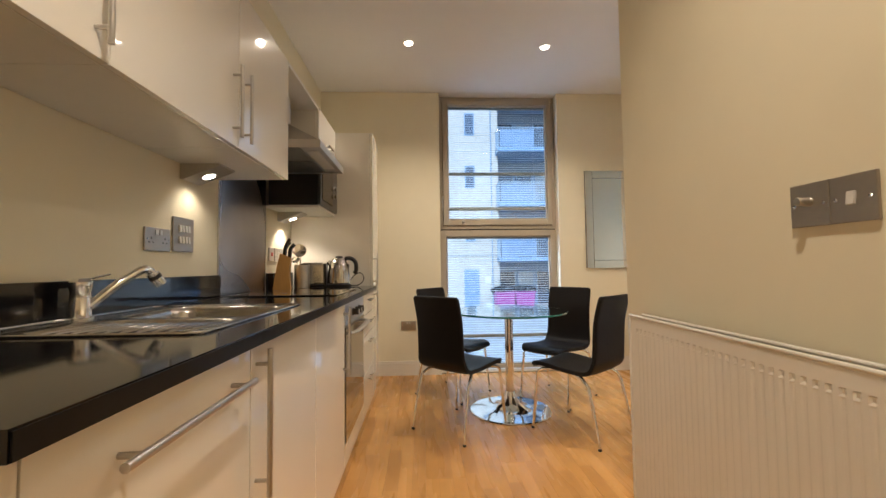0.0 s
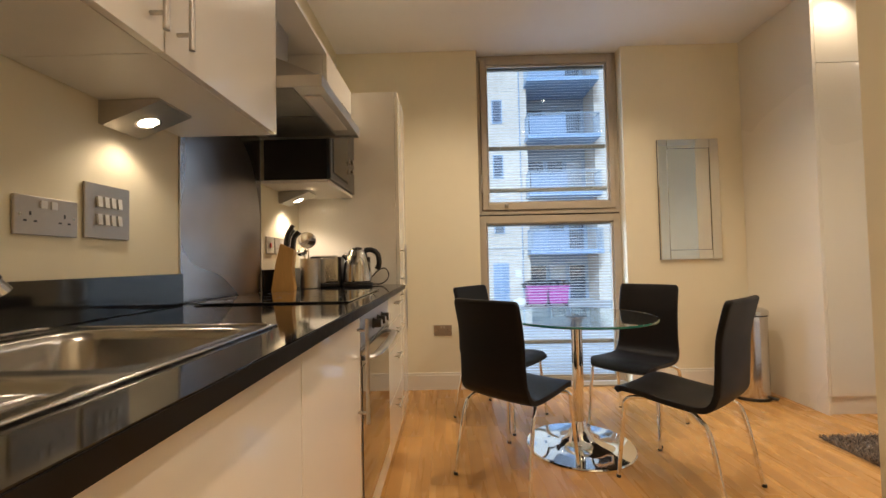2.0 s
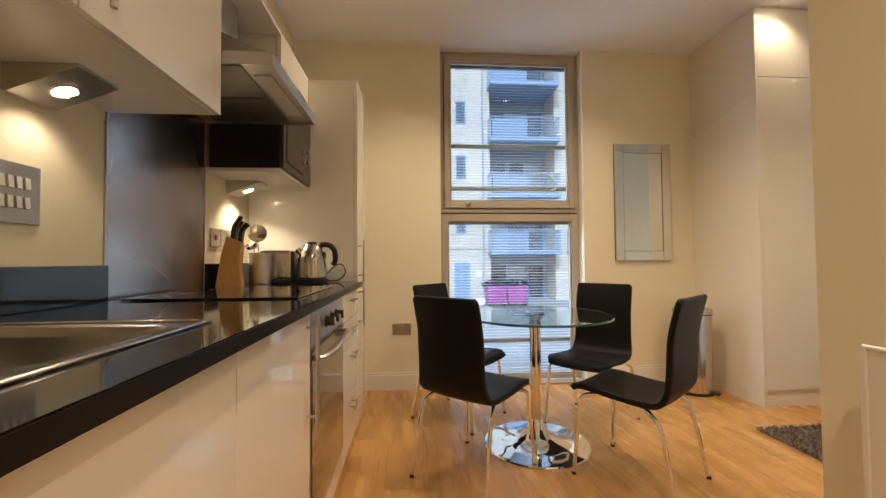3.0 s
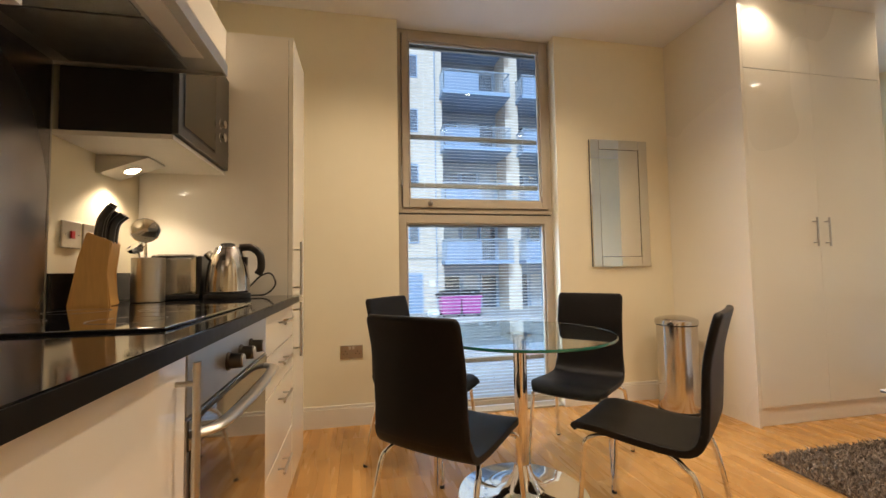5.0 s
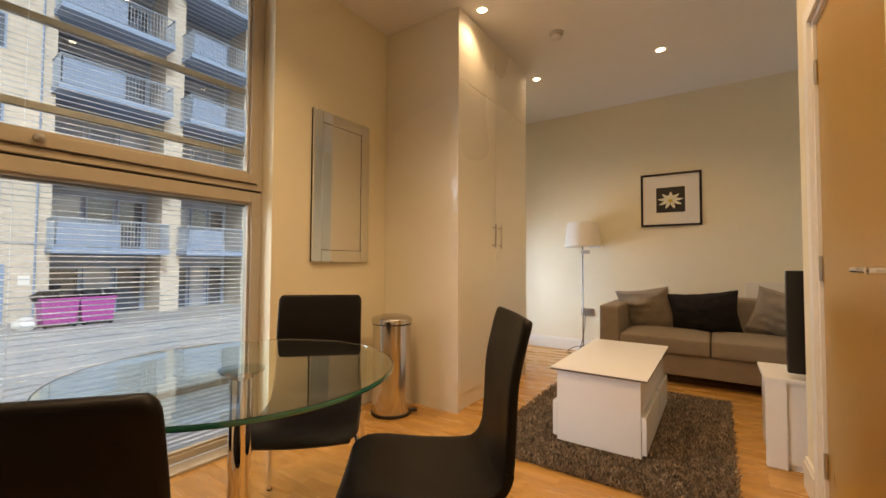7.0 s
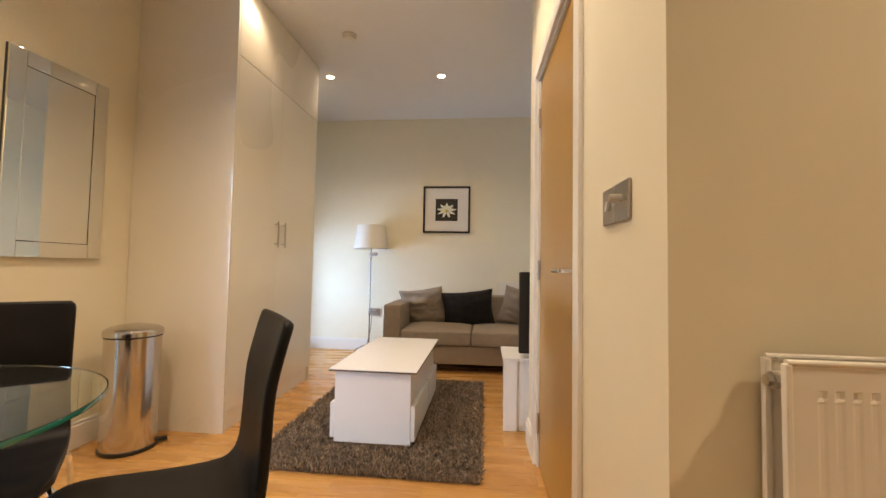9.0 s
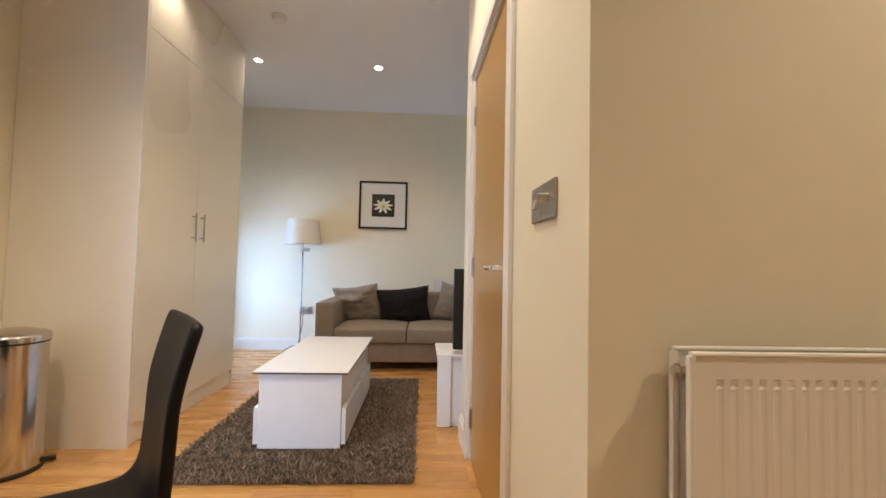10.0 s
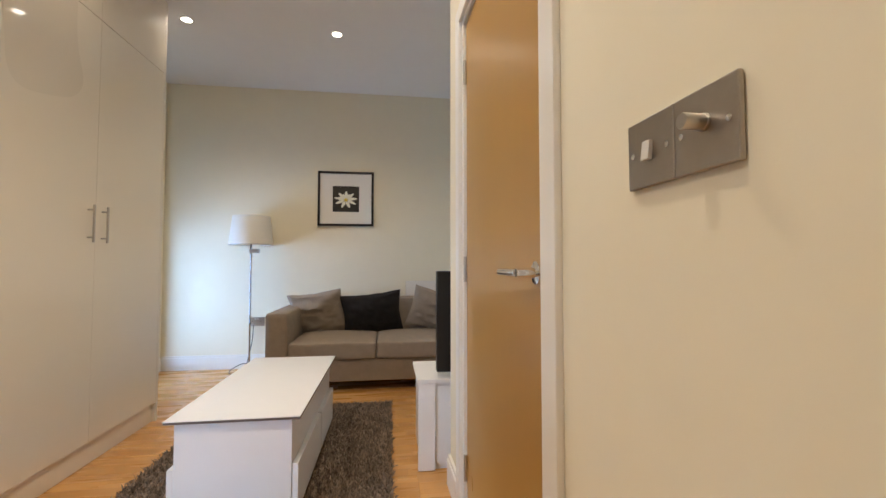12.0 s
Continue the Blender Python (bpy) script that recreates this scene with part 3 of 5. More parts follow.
for x, y, dx, dy in ((1.268, 2.60, -0.62, 0.785), (1.33, 3.215, -0.72, -0.69), (0.535, 3.395, 0.765, -0.644)):
    copy_thing(ch, facing(x, y, dx, dy))

tb = thing("round_table", pose(0.90, 2.965, 0.001), "round glass table on a chrome pedestal with a disc foot", "table")
part("tabletop", lathe([(0.0, 0.710), (0.4135, 0.710), (0.4155, 0.712), (0.4155, 0.720), (0.4135, 0.722), (0.0, 0.722)], 72, False), M_TGLASS, tb, "clear glass top with green edge", True)
part("glass_edge", lathe([(0.4158, 0.7108), (0.4168, 0.7122), (0.4168, 0.7198), (0.4158, 0.7212)], 72, False), M_GEDGE, tb, "green glass edge", True)
part("base_plate", lathe([(0.290, 0), (0.293, 0.004), (0.287, 0.010), (0.20, 0.016), (0.12, 0.024), (0.075, 0.05), (0.045, 0.10), (0.033, 0.14)], 64), M_CHROME, tb, "polished chrome disc foot", True)
part("pedestal", lathe([(0.030, 0.12), (0.030, 0.695)], 32), M_CHROME, tb, "chrome column", True)
part("top_mount", lathe([(0.031, 0.685), (0.034, 0.692), (0.040, 0.698), (0.058, 0.702), (0.060, 0.709), (0.0, 0.7095)], 32), M_CHROME, tb, "chrome mount", True)

# ---- wardrobe ----
WD = (2.615, 3.80, 3.335)
wd = thing("wardrobe", pose(0, 0, 0), "tall gloss cream fitted wardrobe with two pairs of doors", "wardrobe")
part("side_panel", box(WD[0], WD[0] + 0.02, WD[2], YN - 0.002, 0.0, CEIL - 0.002), M_WARD, wd, "gloss cream side panel")
part("side_panel", box(WD[1] - 0.02, WD[1], WD[2], YN - 0.002, 0.0, CEIL - 0.002), M_WARD, wd, "gloss cream side panel")
part("carcass", box(WD[0] + 0.021, WD[1] - 0.021, WD[2] + 0.022, YN - 0.002, 0.12, CEIL - 0.002), M_CARC, wd)
part("plinth", box(WD[0] + 0.021, WD[1] - 0.021, WD[2] + 0.02, WD[2] + 0.038, 0.0, 0.118), M_WARD, wd)
mid = 3.18
for a, b in ((WD[0] + 0.022, mid - 0.0008), (mid + 0.0008, WD[1] - 0.022)):
    part("door", box(a, b, WD[2], WD[2] + 0.02, 0.12, 2.30, 0.0015), M_WARD, wd)
    part("top_door", box(a, b, WD[2], WD[2] + 0.02, 2.304, CEIL - 0.004, 0.0015), M_WARD, wd)
for x in (mid - 0.055, mid + 0.045):
    bm = tube([(x, WD[2] - 0.03, 1.13), (x, WD[2] - 0.03, 1.32)], 0.006, 10)
    for z in (1.155, 1.295):
        tube([(x, WD[2], z), (x, WD[2] - 0.03, z)], 0.0045, 8, bm=bm)
    part("handle", bm, M_SATIN, wd, "satin steel bar handle", True)

# ---- living end ----
ct = thing("coffee_table", pose(0, 0, 0), "white lacquered rectangular coffee table with side drawers on the rug", "coffee table")
part("tabletop", box(2.53, 3.58, 2.17, 2.665, 0.4285, 0.432, 0.001), M_WHITE, ct)
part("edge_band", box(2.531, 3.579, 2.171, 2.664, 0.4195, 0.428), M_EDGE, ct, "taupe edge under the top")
part("body", box(2.555, 3.56, 2.205, 2.635, 0.028, 0.419, 0.002), M_WHITE, ct)
for y0, y1 in ((2.18, 2.203), (2.637, 2.66)):
    part("drawer", box(2.558, 3.10, y0, y1, 0.05, 0.24, 0.002), M_WHITE, ct)
    part("drawer", box(3.12, 3.55, y0, y1, 0.05, 0.24, 0.002), M_WHITE, ct)

SOFA_Y0, SOFA_Y1 = 1.10, 2.785
so = thing("sofa", pose(0, 0, 0), "two-seat taupe fabric sofa standing against the cream wall", "sofa")
part("base", box(4.22, 5.05, SOFA_Y0 + 0.02, SOFA_Y1 - 0.02, 0.085, 0.262, 0.015, 3), M_SOFA, so, "", True)
for a in (SOFA_Y1 - 0.17, SOFA_Y0):
    part("arm", box(4.19, 5.06, a, a + 0.17, 0.084, 0.64, 0.045, 4), M_SOFA, so, "", True)
part("backrest", box(4.86, 5.085, SOFA_Y0 + 0.172, SOFA_Y1 - 0.172, 0.262, 0.70, 0.05, 4), M_SOFA, so, "", True)


def soft_box(x0, x1, y0, y1, z0, z1, puff, n=14):
    """A seat cushion: a box with a domed top and soft edges."""
    bm = box(x0, x1, y0, y1, z0, z1, 0.03, 4)
    bmesh.ops.subdivide_edges(bm, edges=[e for e in bm.edges if e.calc_length() > 0.15], cuts=5, use_grid_fill=True)
    for v in bm.verts:
        u, w = (v.co.x - x0) / (x1 - x0) * 2 - 1, (v.co.y - y0) / (y1 - y0) * 2 - 1
        if v.co.z > (z0 + z1) / 2:
            v.co.z += puff * (1 - u ** 4) * (1 - w ** 4)
            v.co.z += 0.004 * noise.noise(Vector((v.co.x * 9, v.co.y * 9, 0)))
        if v.co.x < x0 + 0.02:
            v.co.x -= puff * 0.5 * (1 - w ** 4)
    return bm


part("seat_cushion", soft_box(4.20, 4.86, 1.932, SOFA_Y1 - 0.172, 0.264, 0.395, 0.022), M_SOFA, so, "", True)
part("seat_cushion", soft_box(4.20, 4.86, SOFA_Y0 + 0.172, 1.928, 0.264, 0.395, 0.022), M_SOFA, so, "", True)
for x in (4.28, 5.0):
    for y in (SOFA_Y0 + 0.08, SOFA_Y1 - 0.08):
        part("foot", box(x - 0.025, x + 0.025, y - 0.025, y + 0.025, 0.001, 0.084, 0.003), M_BLACK, so)


def pillow(m, w, h, thick, material, label, seed):
    """A scatter cushion with pinched corners and creases."""
    bm = bmesh.new()
    n = 26
    grid = {}
    for side in (1, -1):
        for i in range(n + 1):
            for j in range(n + 1):
                u, v = 2 * i / n - 1, 2 * j / n - 1
                edge = i in (0, n) or j in (0, n)
                if edge and side < 0:
                    grid[side, i, j] = grid[1, i, j]
                    continue
                d = max((1 - u * u) * (1 - v * v), 0) ** 0.42
                pinch = 1 + 0.05 * (abs(u * v)) ** 2 - 0.05 * (1 - abs(u * v))
                cr = (0.12 if material is M_DCUSH else 0.24) * noise.noise(Vector((u * 1.7 + seed, v * 3.2, side))) + 0.08 * noise.noise(Vector((u * 5, v * 7 + seed, side)))
                grid[side, i, j] = bm.verts.new((u * w / 2 * pinch, side * thick / 2 * d * (1 + cr * 2.2), v * h / 2 * pinch + 0.008 * noise.noise(Vector((u * 3 + seed, v, 1)))))
    for side in (1, -1):
        for i in range(n):
            for j in range(n):
                q = [grid[side, i, j], grid[side, i + 1, j], grid[side, i + 1, j + 1], grid[side, i, j + 1]]
                bm.faces.new(q if side < 0 else q[::-1])
    c = thing("cushion", m, label, "cushion", "cushions on the sofa")
    part("cover", bm, material, c, "", True)
    return c


pillow(pose(4.74, 2.47, 0.575, -22, 8, 86), 0.46, 0.41, 0.15, M_CUSH, "crumpled beige scatter cushion leaning on the sofa back", 1)
pillow(pose(4.73, 1.985, 0.565, -16, 6, 92), 0.53, 0.39, 0.15, M_DCUSH, "black-brown scatter cushion leaning on the sofa back", 4)
pillow(pose(4.74, 1.41, 0.585, -20, -14, 92), 0.44, 0.41, 0.15, M_CUSH, "crumpled beige scatter cushion leaning on the sofa back", 7)

tv = thing("tv_unit", pose(0, 0, 0), "small white lacquered cabinet under the television beside the door", "tv cabinet")
part("top", box(2.90, 3.29, 0.90, 1.69, 0.43, 0.448, 0.001), M_WHITE, tv)
part("body", box(2.915, 3.275, 0.92, 1.672, 0.03, 0.429, 0.001), M_WHITE, tv)
part("side_frame", box(2.902, 2.9145, 1.60, 1.685, 0.004, 0.429, 0.001), M_WHITE, tv)
part("plinth", box(2.925, 3.265, 0.94, 1.66, 0.001, 0.029), M_WHITE, tv)
for a in (0.925, 1.30):
    part("door", box(3.277, 3.292, a, a + 0.365, 0.035, 0.425, 0.001), M_WHITE, tv)
tel = thing("television", pose(0, 0, 0), "black flat television on a foot on the white cabinet", "television")
part("case", box(2.925, 2.985, 0.93, 1.59, 0.475, 0.985, 0.008), M_BLACK, tel)
part("screen", box(2.9852, 2.988, 0.955, 1.565, 0.50, 0.96), M_BGLASS, tel)
part("foot", box(2.93, 3.10, 1.10, 1.42, 0.449, 0.457, 0.002), M_BLACK, tel)
part("neck", box(2.945, 2.975, 1.21, 1.31, 0.457, 0.475), M_BLACK, tel)

wr = thing("radiator", pose(0, 0, 0), "white radiator on the wall behind the sofa", "radiator")
part("front_panel", box(5.05, 5.062, 0.95, 1.66, 0.25, 0.85, 0.004), M_RAD, wr)
part("back_panel", box(5.09, 5.102, 0.95, 1.66, 0.25, 0.85, 0.004), M_RAD, wr)
part("top_grille", box(5.0625, 5.0895, 0.96, 1.65, 0.835, 0.845), M_RAD, wr)

pic = thing("picture", pose(0, 0, 0), "black-framed flower picture with a wide white mount", "picture")
part("frame", frame_rect(0, 0.56, 0, 0.56, 0.022, 0, 0.02, 0.002), M_BLACK, pic, "black frame")
part("mount", box(0.02, 0.54, 0.004, 0.01, 0.02, 0.54), M_PLASTIC, pic, "white mount")
part("print", box(0.148, 0.412, 0.0105, 0.012, 0.145, 0.409), M_PRINT, pic, "black print with a white flower")
for ring, (count, ln, wd) in enumerate(((9, 0.122, 0.036), (8, 0.085, 0.030))):
    for k in range(count):
        a = 2 * math.pi * (k + 0.3 * ring) / count + 0.2
        bm = bmesh.new()
        pts = [(0.012, 0), (ln * 0.45, wd / 2), (ln * 0.8, wd * 0.35), (ln, 0), (ln * 0.8, -wd * 0.35), (ln * 0.45, -wd / 2)]
        vs = [bm.verts.new((px * math.cos(a) - pz * math.sin(a) + 0.28, 0.0125 + ring * 0.0006 + 0.0001 * k, 0.75 * (px * math.sin(a) + pz * math.cos(a)) + 0.27)) for px, pz in pts]
        bm.faces.new(vs)
        part("petal", bm, M_PETAL, pic, "white petal")
f = part("flower_heart", lathe([(0.0, 0.0), (0.018, 0.0), (0.016, 0.001), (0.0, 0.0015)], 16, False), M_YELLOW, pic, "yellow heart of the flower")
f.matrix_basis = pose(0.28, 0.0138, 0.268, -90, 0, 0)
pic.matrix_basis = pose(XE - 0.001, 1.993, 1.413, 0, 0, 90)

for x, y in DOWN:
    d = thing("downlight", pose(x, y, CEIL), "recessed white ceiling downlight, switched on", "ceiling light", "ceiling downlights")
    r = part("rim", lathe([(0.034, 0.0), (0.045, 0.0), (0.044, -0.004), (0.036, -0.005), (0.033, -0.001)], 28, False), M_PLASTIC, d, "", True)
    part("bulb", lathe([(0.032, -0.001), (0.028, -0.003), (0.0, -0.004)], 24, False), M_BULB, d, "glowing lamp")

mr = thing("wall_mirror", pose(1.916, YN - 0.001, 1.019), "tall mirror with a mirrored border on the cream wall", "mirror")
part("backing", box(0, 0.492, -0.012, 0.0, 0, 0.982), M_BLACK, mr)
part("mirror_frame", frame_rect(0, 0.492, 0, 0.982, 0.075, -0.022, -0.0125, 0.004), M_MIRROR, mr, "bevelled mirror glass border")
part("mirror_glass", box(0.077, 0.415, -0.018, -0.0125, 0.077, 0.905, 0.002), M_MIRROR, mr, "mirror glass")

# ---- radiator ----
rd = thing("radiator", pose(0, 0, 0), "white double-panel convector radiator under the switches", "radiator")
RY0, RY1, RZ0, RZ1 = -0.25, 1.36, 0.27, 0.875


def fluted(x, side):
    """A pressed panel: flat rims and vertical flutes between them."""
    bm = bmesh.new()
    pitch = 0.0235
    ys = [RY0, RY0 + 0.02]
    y = RY0 + 0.03
    prof = [(RY0, 0), (RY0 + 0.012, 0)]
    while y < RY1 - 0.05:
        prof += [(y, 0), (y + pitch * 0.2, 0.003), (y + pitch * 0.42, 0.003), (y + pitch * 0.62, 0)]
        y += pitch
    prof += [(RY1 - 0.012, 0), (RY1, 0)]
    levels = [(RZ0, 0), (RZ0 + 0.035, 0), (RZ0 + 0.055, 0.4), (RZ1 - 0.060, 0.4), (RZ1 - 0.0565, 0.1), (RZ1 - 0.052, 0.9), (RZ1 - 0.043, 0.9), (RZ1 - 0.040, 0), (RZ1 - 0.004, 0), (RZ1, -0.9)][::-1]
    rows = [[bm.verts.new((x + side * d * max(k, 0) - side * 0.004 * min(k, 0), py, pz)) for py, d in prof] for pz, k in levels]
    for a, b in zip(rows, rows[1:]):
        for i in range(len(prof) - 1):
            bm.faces.new((a[i], a[i + 1], b[i + 1], b[i]) if side < 0 else (a[i], b[i], b[i + 1], a[i + 1]))
    bmesh.ops.recalc_face_normals(bm, faces=bm.faces[:])
    return bm


part("front_panel", fluted(0.984, 1), M_RAD, rd, "fluted front panel")
part("back_panel", fluted(1.030, 1), M_RAD, rd, "fluted back panel", True)
for o in rd.children:
    sm = o.modifiers.new("sheet", "SOLIDIFY")
    sm.thickness, sm.offset = 0.0014, 0
for x in (0.979, 1.0245):
    part("side_rim", box(x, x + 0.012, RY1 - 0.004, RY1 + 0.006, RZ0, RZ1 - 0.004, 0.003), M_RAD, rd)
    part("top_rim", tube([(x + 0.006, RY0, RZ1 - 0.002), (x + 0.006, RY1 + 0.002, RZ1 - 0.002)], 0.005, 10), M_RAD, rd)
bm = bmesh.new()
yy = RY0 + 0.03
while yy < RY1 - 0.02:
    box(0.996, 1.022, yy, yy + 0.001, RZ0 + 0.03, RZ1 - 0.02, bm=bm)
    yy += 0.018
tagged(part("convector_fins", bm, M_RAD, rd), kind="stuff")
part("header_pipe", tube([(0.992, RY1 - 0.012, RZ1 - 0.035), (1.026, RY1 - 0.012, RZ1 - 0.035)], 0.012, 14), M_RAD, rd, "", True)
bv = part("bleed_valve", lathe([(0.014, 0), (0.014, 0.009), (0.009, 0.010), (0.009, 0.018), (0.004, 0.0185)], 8), M_SATIN, rd, "steel bleed valve")
bv.matrix_basis = pose(1.012, RY1 - 0.004, RZ1 - 0.035, -90, 0, 0)
for y in (RY0 + 0.3, RY1 - 0.3):
    part("bracket", box(1.030, 1.049, y - 0.02, y + 0.02, RZ0 + 0.1, RZ1 - 0.1), M_SATIN, rd)
part("supply_pipe", tube([(1.01, RY1 - 0.02, 0.001), (1.01, RY1 - 0.02, RZ0 + 0.02)], 0.0075, 10), M_RAD, rd, "", True)

# ---- switches and sockets ----


def plate(m, w, h, label, kind, category="switch"):
    """A metal plate in its own xz plane, facing +y."""
    p = thing("socket" if category == "socket" else "light_switch", m, label, category)
    part("plate", box(-w / 2, w / 2, 0.001, 0.008, -h / 2, h / 2, 0.003, 3), M_PLATE, p, "brushed steel plate")
    if kind == "socket":
        for s_ in (-1, 1):
            cx = s_ * w * 0.27
            for dx, dz, a, b in ((0, 0.004, 0.004, 0.009), (-0.011, -0.012, 0.007, 0.004), (0.011, -0.012, 0.007, 0.004)):
                part("pin_hole", box(cx + dx - a / 2, cx + dx + a / 2, 0.008, 0.0086, dz - b / 2, dz + b / 2), M_BLACK, p)
            part("rocker", box(s_ * 0.012 - 0.007, s_ * 0.012 + 0.007, 0.008, 0.012, h / 2 - 0.026, h / 2 - 0.008, 0.001), M_DOTS, p, "white rocker")
    elif kind == "grid":
        for r in (0.024, -0.022):
            for k in range(4):
                x = (k - 1.5) * 0.021
                o = part("rocker", box(-0.0065, 0.0065, 0, 0.006, -0.014, 0.014, 0.001), M_DOTS, p, "white rocker")
                o.matrix_basis = pose(x, 0.008, r, 6, 0, 0)
    elif kind == "one":
        o = part("rocker", box(-0.007, 0.007, 0, 0.006, -0.012, 0.012, 0.001), M_DOTS, p, "white rocker")
        o.matrix_basis = pose(0, 0.008, 0, 7, 0, 0)
    elif kind == "dimmer":
        o = part("knob", lathe([(0.0095, 0), (0.0095, 0.002), (0.0085, 0.003), (0.0085, 0.024), (0.0075, 0.0255), (0.0, 0.0256)], 24, False), M_SATIN, p, "round steel knob", True)
        o.matrix_basis = pose(0, 0.008, 0.006, -90, 0, 0)
    elif kind == "red":
        o = part("rocker", box(-0.008, 0.008, 0.008, 0.013, -0.012, 0.012, 0.001), M_RED, p, "red rocker")
    if kind != "grid":
        for s_ in (-1, 1):
            o = part("screw", lathe([(0.0035, 0), (0.0035, 0.0008), (0.0, 0.001)], 12, False), M_CHROME, p, "small screw")
            o.matrix_basis = pose(s_ * (w / 2 - 0.011), 0.008, 0, -90, 0, 0)
    return p


plate(pose(XW, 1.559, 1.162, 0, 0, -90), 0.146, 0.086, "brushed steel double socket on the wall above the worktop", "socket", "socket")
plate(pose(XW, 1.722, 1.192, 0, 0, -90), 0.142, 0.142, "brushed steel grid switch with eight white rockers", "grid")
plate(pose(XW, 2.70, 1.143, 0, 0, -90), 0.086, 0.086, "steel cooker switch with a red rocker", "red")
plate(pose(XW, 2.83, 1.143, 0, 0, -90), 0.146, 0.086, "brushed steel double socket behind the toaster", "socket", "socket")
plate(pose(0.128, YN, 0.479, 0, 0, 180), 0.146, 0.086, "brushed steel double socket low on the cream wall", "socket", "socket")
plate(pose(XE, 3.125, 0.455, 0, 0, 90), 0.146, 0.086, "brushed steel double socket beside the floor lamp", "socket", "socket")
plate(pose(XH, 0.757, 1.160, 0, 0, 90), 0.081, 0.086, "steel dimmer plate on the wall above the radiator", "dimmer")
plate(pose(XH, 0.675, 1.160, 0, 0, 90), 0.081, 0.086, "steel single switch above the radiator", "one")
a = plate(pose(1.248, YD, 1.158), 0.084, 0.086, "steel dimmer switch plate beside the beech door", "dimmer")
b = plate(pose(1.333, YD, 1.158), 0.084, 0.086, "steel single switch plate beside the beech door", "one")
for o in (a, b):
    o.matrix_basis = SLANT @ o.matrix_basis

# ---- sink and tap ----
sk = thing("sink", pose(0, 0, 0), "stainless steel inset sink with a drainer in the worktop", "sink")


def dish(x0, x1, y0, y1, z, depth, r, bm):
    """A sunken bowl with rounded corners."""
    def loop(inset, zz, rr):
        out = []
        for cx, cy, a0 in ((x1 - inset - rr, y1 - inset - rr, 0), (x0 + inset + rr, y1 - inset - rr, 90), (x0 + inset + rr, y0 + inset + rr, 180), (x1 - inset - rr, y0 + inset + rr, 270)):
            for k in range(7):
                a = radians(a0 + 15 * k)
                out.append(bm.verts.new((cx + rr * math.cos(a), cy + rr * math.sin(a), zz)))
        return out
    loops = [loop(0, z, r), loop(0.006, z - min(0.004, depth * 0.25), r), loop(0.012, z - min(0.02, depth * 0.6), r), loop(0.022, z - depth + min(0.03, depth * 0.2), r), loop(0.05, z - depth, r * 0.8)]
    for a, b in zip(loops, loops[1:]):
        n = len(a)
        for i in range(n):
            bm.faces.new((a[i], a[(i + 1) % n], b[(i + 1) % n], b[i]))
    bm.faces.new(loops[-1])
    return loops[0]


def rim_plate(bm, inner, x0, x1, y0, y1, z):
    """The flat rim between a bowl and the rectangle round it."""
    n = len(inner)
    cx, cy = (x0 + x1) / 2, (y0 + y1) / 2
    outer = []
    for v in inner:
        dx, dy = v.co.x - cx, v.co.y - cy
        k = min((x1 - cx) / abs(dx) if dx else 9, (y1 - cy) / abs(dy) if dy else 9)
        outer.append(bm.verts.new((cx + dx * k, cy + dy * k, z)))
    for i in range(n):
        bm.faces.new((inner[i], outer[i], outer[(i + 1) % n], inner[(i + 1) % n]))


ZT = 0.914
bm = bmesh.new()
bowl = dish(-0.60, -0.215, 1.175, 1.505, ZT, 0.155, 0.06, bm)
rim_plate(bm, bowl, -0.64, -0.185, 1.145, 1.53, ZT)
part("bowl", bm, M_SINK, sk, "", True)
bm = bmesh.new()
dr = dish(-0.60, -0.215, 0.895, 1.125, ZT, 0.011, 0.035, bm)
rim_plate(bm, dr, -0.64, -0.185, 0.87, 1.145, ZT)
part("drainer", bm, M_SINK, sk, "", True)
for k in range(10):
    x = -0.56 + k * 0.034
    part("drainer_rib", tube([(x, 0.915, ZT - 0.011), (x + 0.002, 0.935, ZT - 0.005), (x + 0.012, 1.075, ZT - 0.005), (x + 0.014, 1.10, ZT - 0.011)], 0.005, 8), M_SINK, sk, "", True)
bm = box(-0.645, -0.18, 0.866, 0.872, ZT - 0.0015, ZT + 0.0015, 0.001)
box(-0.645, -0.18, 1.528, 1.534, ZT - 0.0015, ZT + 0.0015, 0.001, bm=bm)
box(-0.187, -0.181, 0.872, 1.528, ZT - 0.0015, ZT + 0.0015, 0.001, bm=bm)
box(-0.70, -0.64, 0.864, 1.536, ZT - 0.002, ZT + 0.001, 0.0, bm=bm)
part("rim", bm, M_SINK, sk)
loop = []
for cx, cy, a0 in ((-0.213, 1.504, 0), (-0.668, 1.504, 90), (-0.668, 0.896, 180), (-0.213, 0.896, 270)):
    for k in range(7):
        loop.append((cx + 0.03 * math.cos(radians(a0 + 15 * k)), cy + 0.03 * math.sin(radians(a0 + 15 * k)), ZT + 0.001))
part("rim_bead", tube(loop + loop[:1], 0.0035, 10), M_POLISH, sk, "bright rounded rim", True)
w = part("waste", lathe([(0.0, 0.001), (0.02, 0.001), (0.035, 0.003), (0.042, 0.002), (0.044, 0.0)], 24, False), M_CHROME, sk, "chrome waste ring", True)
w.matrix_basis = pose(-0.41, 1.34, ZT - 0.154)
tap = thing("mixer_tap", pose(-0.655, 1.15, ZT + 0.001), "chrome single-lever mixer tap behind the steel sink", "tap")
part("body", lathe([(0.030, 0), (0.030, 0.006), (0.025, 0.012), (0.023, 0.075), (0.026, 0.085), (0.026, 0.102), (0.018, 0.112), (0.0, 0.114)], 28, False), M_CHROME, tap, "", True)
